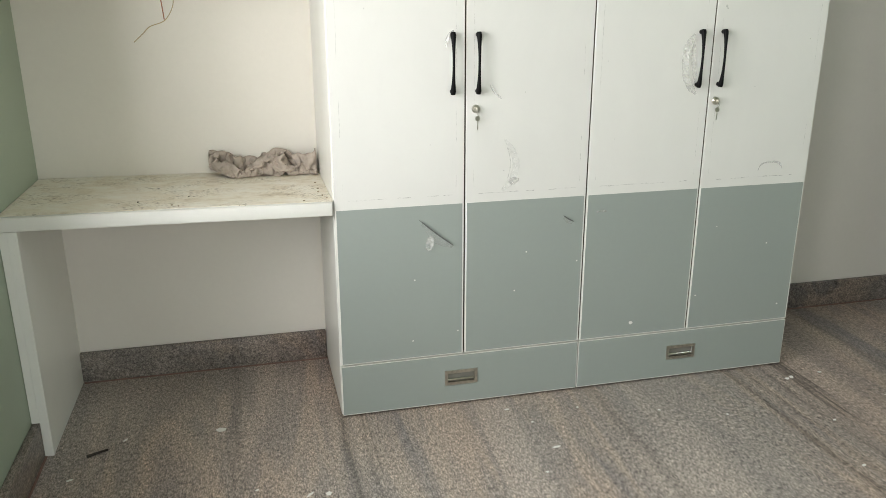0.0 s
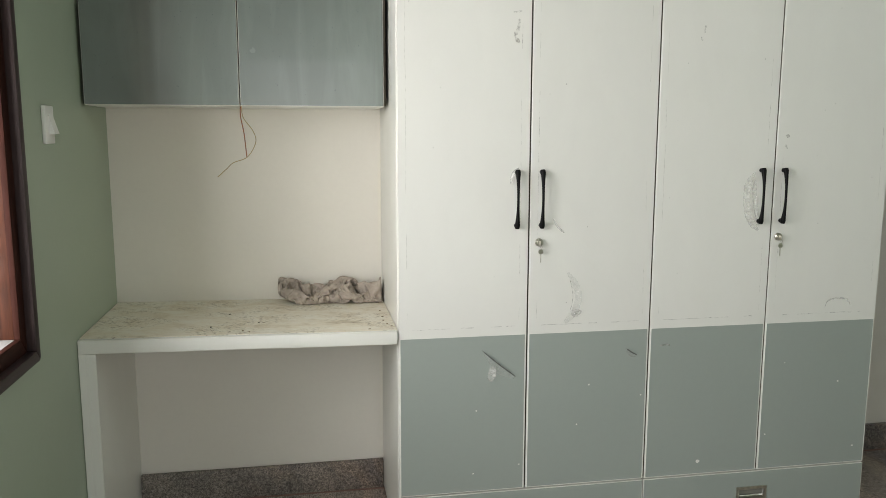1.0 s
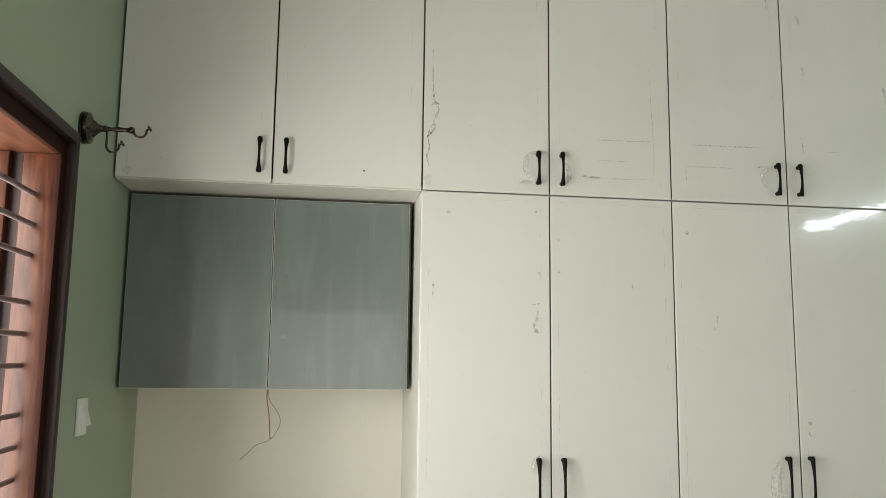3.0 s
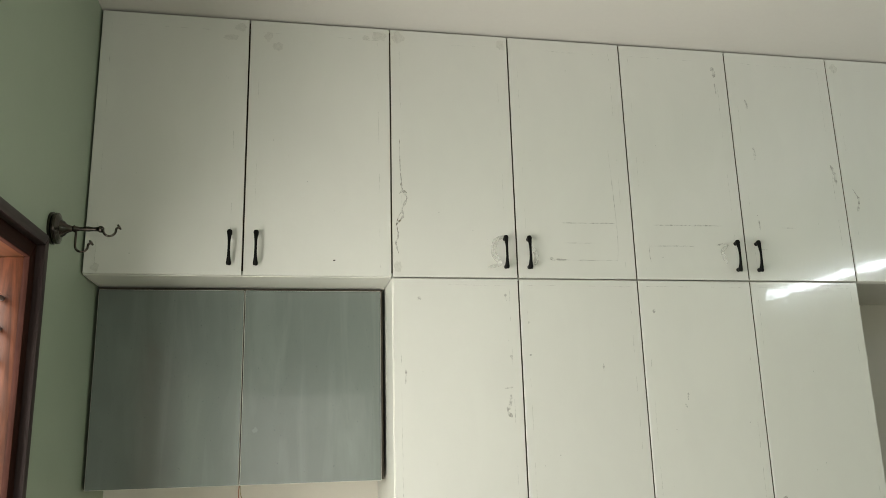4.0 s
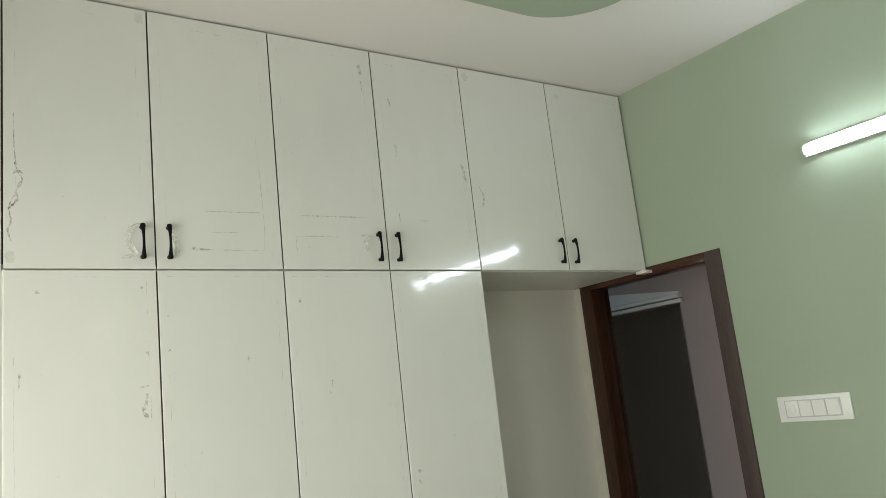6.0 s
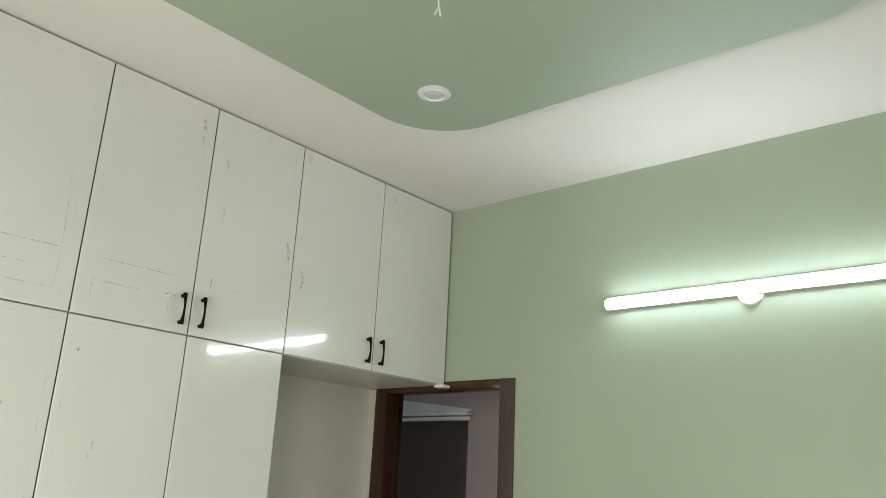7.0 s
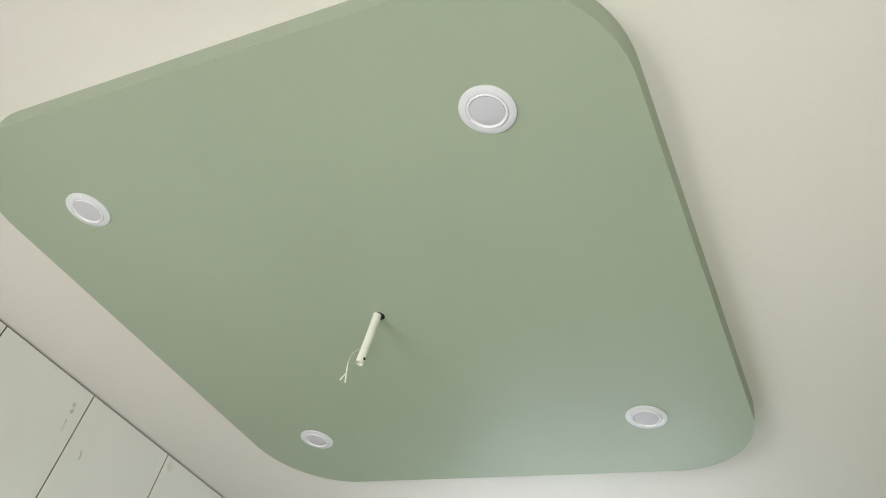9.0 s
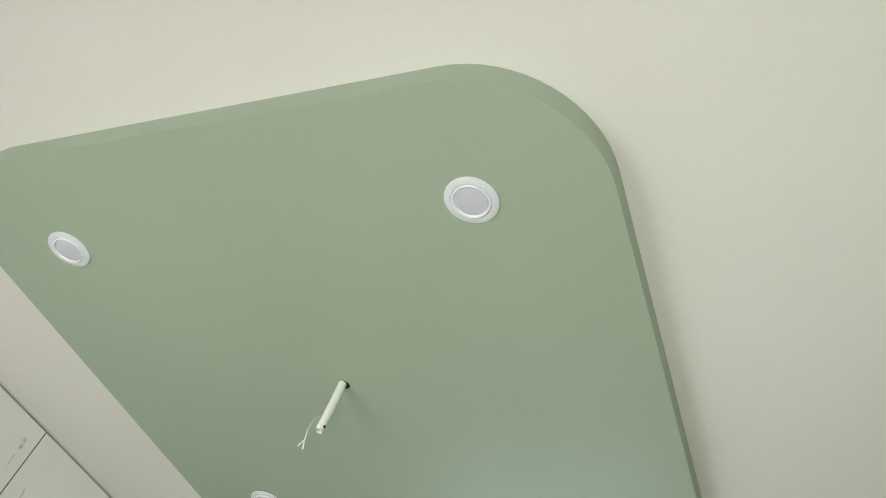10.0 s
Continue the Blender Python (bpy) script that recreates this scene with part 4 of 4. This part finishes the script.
scuff(LOFT[2], [([(0.030, 2.66), (0.032, 2.543), (0.039, 2.476)], 0.002), ([(0.032, 2.50), (0.039, 2.472), (0.053, 2.445), (0.035, 2.405), (0.041, 2.385), (0.020, 2.355), (0.013, 2.345)], 0.004),
                ([(0.035, 2.40), (0.018, 2.36), (0.022, 2.31), (0.014, 2.285), (0.023, 2.25)], 0.003), ([(0.028, 2.462), (0.040, 2.470), (0.055, 2.464)], 0.005)], "long crinkled tear of the film", TEAR)
scuff(LOFT[3], [([(0.606, 2.371), (0.70, 2.372), (0.807, 2.374)], 0.0022), ([(0.546, 2.239), (0.66, 2.236), (0.807, 2.238)], 0.003), ([(0.807, 2.238), (0.813, 2.346), (0.801, 2.65)], 0.0014),
                ([(0.61, 2.298), (0.72, 2.299)], 0.0012), ([(0.555, 2.245), (0.575, 2.232)], 0.006)])
scuff(LOFT[4], [([(0.956, 2.371), (1.09, 2.373), (1.233, 2.374)], 0.0025), ([(0.935, 2.292), (1.02, 2.294), (1.105, 2.294)], 0.0025), ([(0.931, 2.30), (0.930, 2.26), (0.934, 2.235)], 0.0018),
                ([(1.195, 2.30), (1.225, 2.305), (1.245, 2.30)], 0.004), ([(1.252, 3.012), (1.262, 2.985), (1.255, 2.97)], 0.009), ([(1.259, 2.945), (1.262, 2.90)], 0.003)])
scuff(LOFT[5], [([(1.378, 2.885), (1.386, 2.862), (1.384, 2.845)], 0.007), ([(1.392, 2.69), (1.395, 2.66), (1.391, 2.635)], 0.006), ([(1.712, 2.63), (1.725, 2.59), (1.728, 2.545)], 0.007),
                ([(1.379, 2.40), (1.381, 2.36)], 0.003), ([(1.36, 2.287), (1.40, 2.286)], 0.002), ([(1.47, 2.372), (1.53, 2.372)], 0.0015)])
scuff(LOFT[6], [([(1.802, 2.52), (1.815, 2.495), (1.808, 2.46), (1.803, 2.445)], 0.006), ([(1.795, 2.535), (1.806, 2.515)], 0.003)])
scuff(WDOORS[0], [([(0.040, 1.865), (0.042, 1.85), (0.040, 1.815)], 0.003), ([(0.398, 1.905), (0.402, 1.89)], 0.005), ([(0.372, 1.795), (0.39, 1.797), (0.403, 1.800)], 0.003),
                  ([(0.393, 1.775), (0.390, 1.745), (0.380, 1.722), (0.395, 1.700)], 0.007), ([(0.086, 2.103), (0.096, 2.093)], 0.006), ([(0.387, 2.115), (0.391, 2.09)], 0.005)])
scuff(WDOORS[1], [([(0.725, 1.875), (0.725, 1.845)], 0.003), ([(0.466, 2.02), (0.469, 2.013)], 0.006), ([(0.466, 1.908), (0.469, 1.902)], 0.005)])
scuff(WDOORS[2], [([(0.922, 2.058), (0.933, 2.055)], 0.008), ([(1.029, 1.772), (1.026, 1.745)], 0.004), ([(1.015, 1.735), (1.02, 1.72)], 0.004)])
scuff(WDOORS[3], [([(1.345, 1.411), (1.362, 1.407)], 0.006), ([(1.348, 1.38), (1.355, 1.365)], 0.004)])
for k, spots in ((0, ((-0.553, 3.011, 0.06, 0.022), (-0.52, 3.05, 0.05, 0.03), (-0.938, 2.19, 0.03, 0.03))), (1, ((-0.425, 3.02, 0.03, 0.04), (-0.395, 2.985, 0.04, 0.035), (-0.086, 3.040, 0.03, 0.02), (-0.04, 3.05, 0.06, 0.04))),
                 (2, ((0.03, 3.05, 0.05, 0.05), (0.41, 3.045, 0.035, 0.045), (0.02, 2.205, 0.03, 0.04))), (6, ((1.79, 3.04, 0.04, 0.04),)), (7, ((2.33, 3.02, 0.04, 0.03),))):
    for x, z, w, h in spots:
        part("tape_mark", blot(bmesh.new(), x, z, w, h), TAPE, LOFT[k], "yellowed tape mark")


def crinkle(points, width, curl):
    """A torn strip of clear film, gathered into sharp little creases, one edge rolled up."""
    pts = curve([(p[0], 0, p[1]) for p in points], 9)
    bm, rows, n = bmesh.new(), [], len(pts)
    for i, p in enumerate(pts):
        d = (pts[min(i + 1, n - 1)] - pts[max(i - 1, 0)]).normalized()
        side = Vector((-d.z, 0, d.x))
        w = width * min(1.0, 0.2 + 4 * min(i, n - 1 - i) / n) * random.uniform(0.86, 1.12)
        lift = curl * (0.35 + 0.65 * math.sin(math.pi * i / max(1, n - 1)))
        row = []
        for k in range(7):
            f = k / 6
            out = 0.0010 + lift * (0.15 + 0.85 * f ** 2) * random.uniform(0.72, 1.0)
            row.append(bm.verts.new(p + side * w * (f - 0.5) + Vector((0, -out, random.uniform(-0.0008, 0.0008)))))
        rows.append(row)
    for a, c in zip(rows, rows[1:]):
        for k in range(6):
            bm.faces.new((a[k], a[k + 1], c[k + 1], c[k]))
    return bm


def flap(door, pts, width, curl, label="torn clear film curling off", stuff=None):
    part("torn_film", crinkle(pts, width, curl), stuff or FILM, door, label, smooth=False)


def slit(door, x0, z0, x1, z1, hang, label):
    """A long cut in the film: a raised lip coloured dark as its shade, a clear triangle folded below it and a small tag
    hanging from that.
    """
    part("slit", ribbon(bmesh.new(), [(x0, z0), ((x0 + x1) / 2 - 0.002, (z0 + z1) / 2 - 0.001), (x1, z1)], 0.0040, y=-0.0085, curl=0.002, fray=0.2), SHADE, door, label)
    w, dx = math.hypot(x1 - x0, z1 - z0), x1 - x0
    bm = bmesh.new()
    top = [(x0 + dx * f, z0 + (z1 - z0) * f) for f in (0.1, 0.3, 0.5, 0.7, 0.85, 1.0)]
    low = [(x - 0.004 - 0.17 * w * f, z - 0.010 - 0.06 * w * f) for f, (x, z) in zip((0.0, 0.35, 0.75, 0.95, 0.6, 0.0), top)]
    a = [bm.verts.new((x, -0.005 - 0.003 * (k % 2), z)) for k, (x, z) in enumerate(top)]
    b = [bm.verts.new((x, -0.002 - 0.005 * ((k + 1) % 2), z)) for k, (x, z) in enumerate(low)]
    for k in range(5):
        bm.faces.new((a[k], a[k + 1], b[k + 1], b[k]))
    part("torn_film", bm, CLEARFILM, door, "clear film folded down", smooth=False)
    if hang:
        x, z = low[2]
        part("torn_film", crinkle([(x + 0.006, z + 0.006), (x + 0.001, z - hang * 0.5), (x - 0.004, z - hang)], 0.026, 0.008), FILM, door, "small curled tag of film", smooth=False)


slit(WDOORS[0], 0.279, 0.702, 0.396, 0.606, 0.046, "shade of a long cut in the clear film, painted dark")
slit(WDOORS[1], 0.790, 0.684, 0.829, 0.660, 0.0, "shade of a short cut in the clear film, painted dark")
flap(WDOORS[1], [(0.574, 0.956), (0.600, 0.915), (0.612, 0.870), (0.598, 0.820), (0.568, 0.782)], 0.022, 0.010, stuff=CLEARFILM)
scuff(WDOORS[1], [([(0.570, 0.958), (0.588, 0.912), (0.594, 0.868), (0.584, 0.822), (0.560, 0.779)], 0.0016), ([(0.590, 0.812), (0.602, 0.806), (0.615, 0.812)], 0.006)], "grey edge of torn film")
flap(WDOORS[1], [(0.588, 0.815), (0.608, 0.820), (0.622, 0.812)], 0.022, 0.012)
flap(WDOORS[1], [(0.518, 1.136), (0.535, 1.11), (0.558, 1.09)], 0.006, 0.006)
flap(WDOORS[2], [(1.238, 1.285), (1.215, 1.25), (1.209, 1.20), (1.218, 1.14), (1.240, 1.105), (1.262, 1.084)], 0.022, 0.010)
flap(WDOORS[2], [(1.24, 1.26), (1.238, 1.22), (1.245, 1.17), (1.26, 1.11)], 0.014, 0.006)
flap(WDOORS[0], [(0.398, 1.306), (0.378, 1.285), (0.372, 1.255)], 0.009, 0.006)
flap(WDOORS[3], [(1.543, 0.800), (1.556, 0.825), (1.595, 0.832), (1.630, 0.825), (1.645, 0.804)], 0.007, 0.005)
flap(WDOORS[2], [(0.915, 0.686), (0.935, 0.690), (0.955, 0.687)], 0.007, 0.005)
flap(LOFT[2], [(0.394, 2.319), (0.362, 2.300), (0.352, 2.255), (0.372, 2.22), (0.33, 2.205)], 0.018, 0.008)
flap(LOFT[3], [(0.493, 2.285), (0.505, 2.25), (0.50, 2.215)], 0.016, 0.006)
flap(LOFT[4], [(1.24, 2.30), (1.215, 2.275), (1.23, 2.23)], 0.012, 0.006)
part("screw_hole", blot(bmesh.new(), -0.193, 2.223, 0.007, 0.006, 8), TWIG, LOFT[1], "small dark screw hole")
bm = bmesh.new()
for x, z in ((0.263, 0.49), (0.254, 0.267), (0.851, 0.513), (0.66, 0.56), (0.62, 0.42), (0.415, 0.29)):
    blot(bm, x, z, 0.006, 0.006, 7)
tagged(part("paint_speck", bm, PAPER, WDOORS[0], "white specks"), kind="stuff")
bm = bmesh.new()
for x, z, w in ((1.08, 0.251, 0.018), (1.70, 0.267, 0.010), (1.339, 0.335, 0.007), (1.40, 0.60, 0.005), (1.62, 0.52, 0.008)):
    blot(bm, x, z, w, w * 0.8, 8)
tagged(part("paint_speck", bm, PAPER, WDOORS[3], "white specks"), kind="stuff")

# ---- litter on the floor and the desk ----
def scrap(name, x, y, z, w, l, turn, material, label, category):
    bm = bmesh.new()
    n = 5
    top = []
    for k in range(n):
        a = 2 * math.pi * k / n + 0.4 * random.random()
        r = 0.75 + 0.35 * random.random()
        top.append((x + r * (w / 2 * math.cos(a) * math.cos(turn) - l / 2 * math.sin(a) * math.sin(turn)), y + r * (w / 2 * math.cos(a) * math.sin(turn) + l / 2 * math.sin(a) * math.cos(turn))))
    prism(bm, top, 2, z + 0.0003, z + 0.0016 + 0.002 * random.random())
    return solo(name, bm, material, (x, y, z), label, category, "litter on the floor" if z < 0.1 else "crumbs on the desk", smooth=False)


for x, y, w, l, a in ((-0.412, 0.022, 0.040, 0.028, 0.3), (1.724, -0.111, 0.026, 0.020, 0.9), (1.700, -0.118, 0.018, 0.014, 0.2), (1.859, -0.100, 0.022, 0.012, 0.1), (0.655, -0.356, 0.034, 0.014, 0.2),
                      (-0.095, -0.432, 0.022, 0.018, 1.2), (-0.148, -0.422, 0.030, 0.010, 0.8), (-0.855, -0.173, 0.020, 0.008, 0.3), (0.575, -0.082, 0.022, 0.010, 0.1), (0.347, 0.058 - 0.08, 0.010, 0.008, 0),
                      (1.318, -0.305, 0.012, 0.010, 0.5), (1.657, -0.431, 0.016, 0.010, 0.2), (0.825, -0.131, 0.010, 0.008, 0.4), (0.573, -0.485, 0.014, 0.010, 0.3), (-0.30, -0.362, 0.014, 0.010, 0.6),
                      (1.550, -0.693, 0.016, 0.010, 0.1), (1.971, -0.318, 0.014, 0.010, 0.3), (0.633, -0.188, 0.012, 0.008, 0.2), (-0.72, 0.03, 0.022, 0.007, 0.9), (1.10, -0.22, 0.010, 0.008, 0.3)):
    scrap("paper_scrap", x, y, 0.0, w, l, a, PAPER, "small white scrap of paper on the granite floor", "litter")
solo("splinter", tube(bmesh.new(), [(-0.825, -0.050, 0.005), (-0.765, -0.022, 0.005)], [0.005, 0.0035], 8), TWIG, (-0.8, -0.036, 0), "dark wooden splinter on the granite floor", "litter")
for x, y, w in ((-0.555, 0.285, 0.012), (-0.60, 0.10, 0.007), (-0.45, 0.15, 0.006)):
    scrap("crumb", x, y, desk_z(x), w, w * 0.7, x * 9, TWIG, "dark crumb of dirt on the dusty desk top", "dirt")
for k in range(9):
    x, y = (random.uniform(-0.045, -0.010), random.uniform(0.03, 0.34)) if k < 6 else (random.uniform(-0.50, -0.06), random.uniform(0.012, 0.05))
    w = random.uniform(0.005, 0.011)
    scrap("crumb", x, y, desk_z(x), w, w * 0.6, x * 31, SAWDUST, "brown crumb of dirt on the dusty desk top", "dirt")
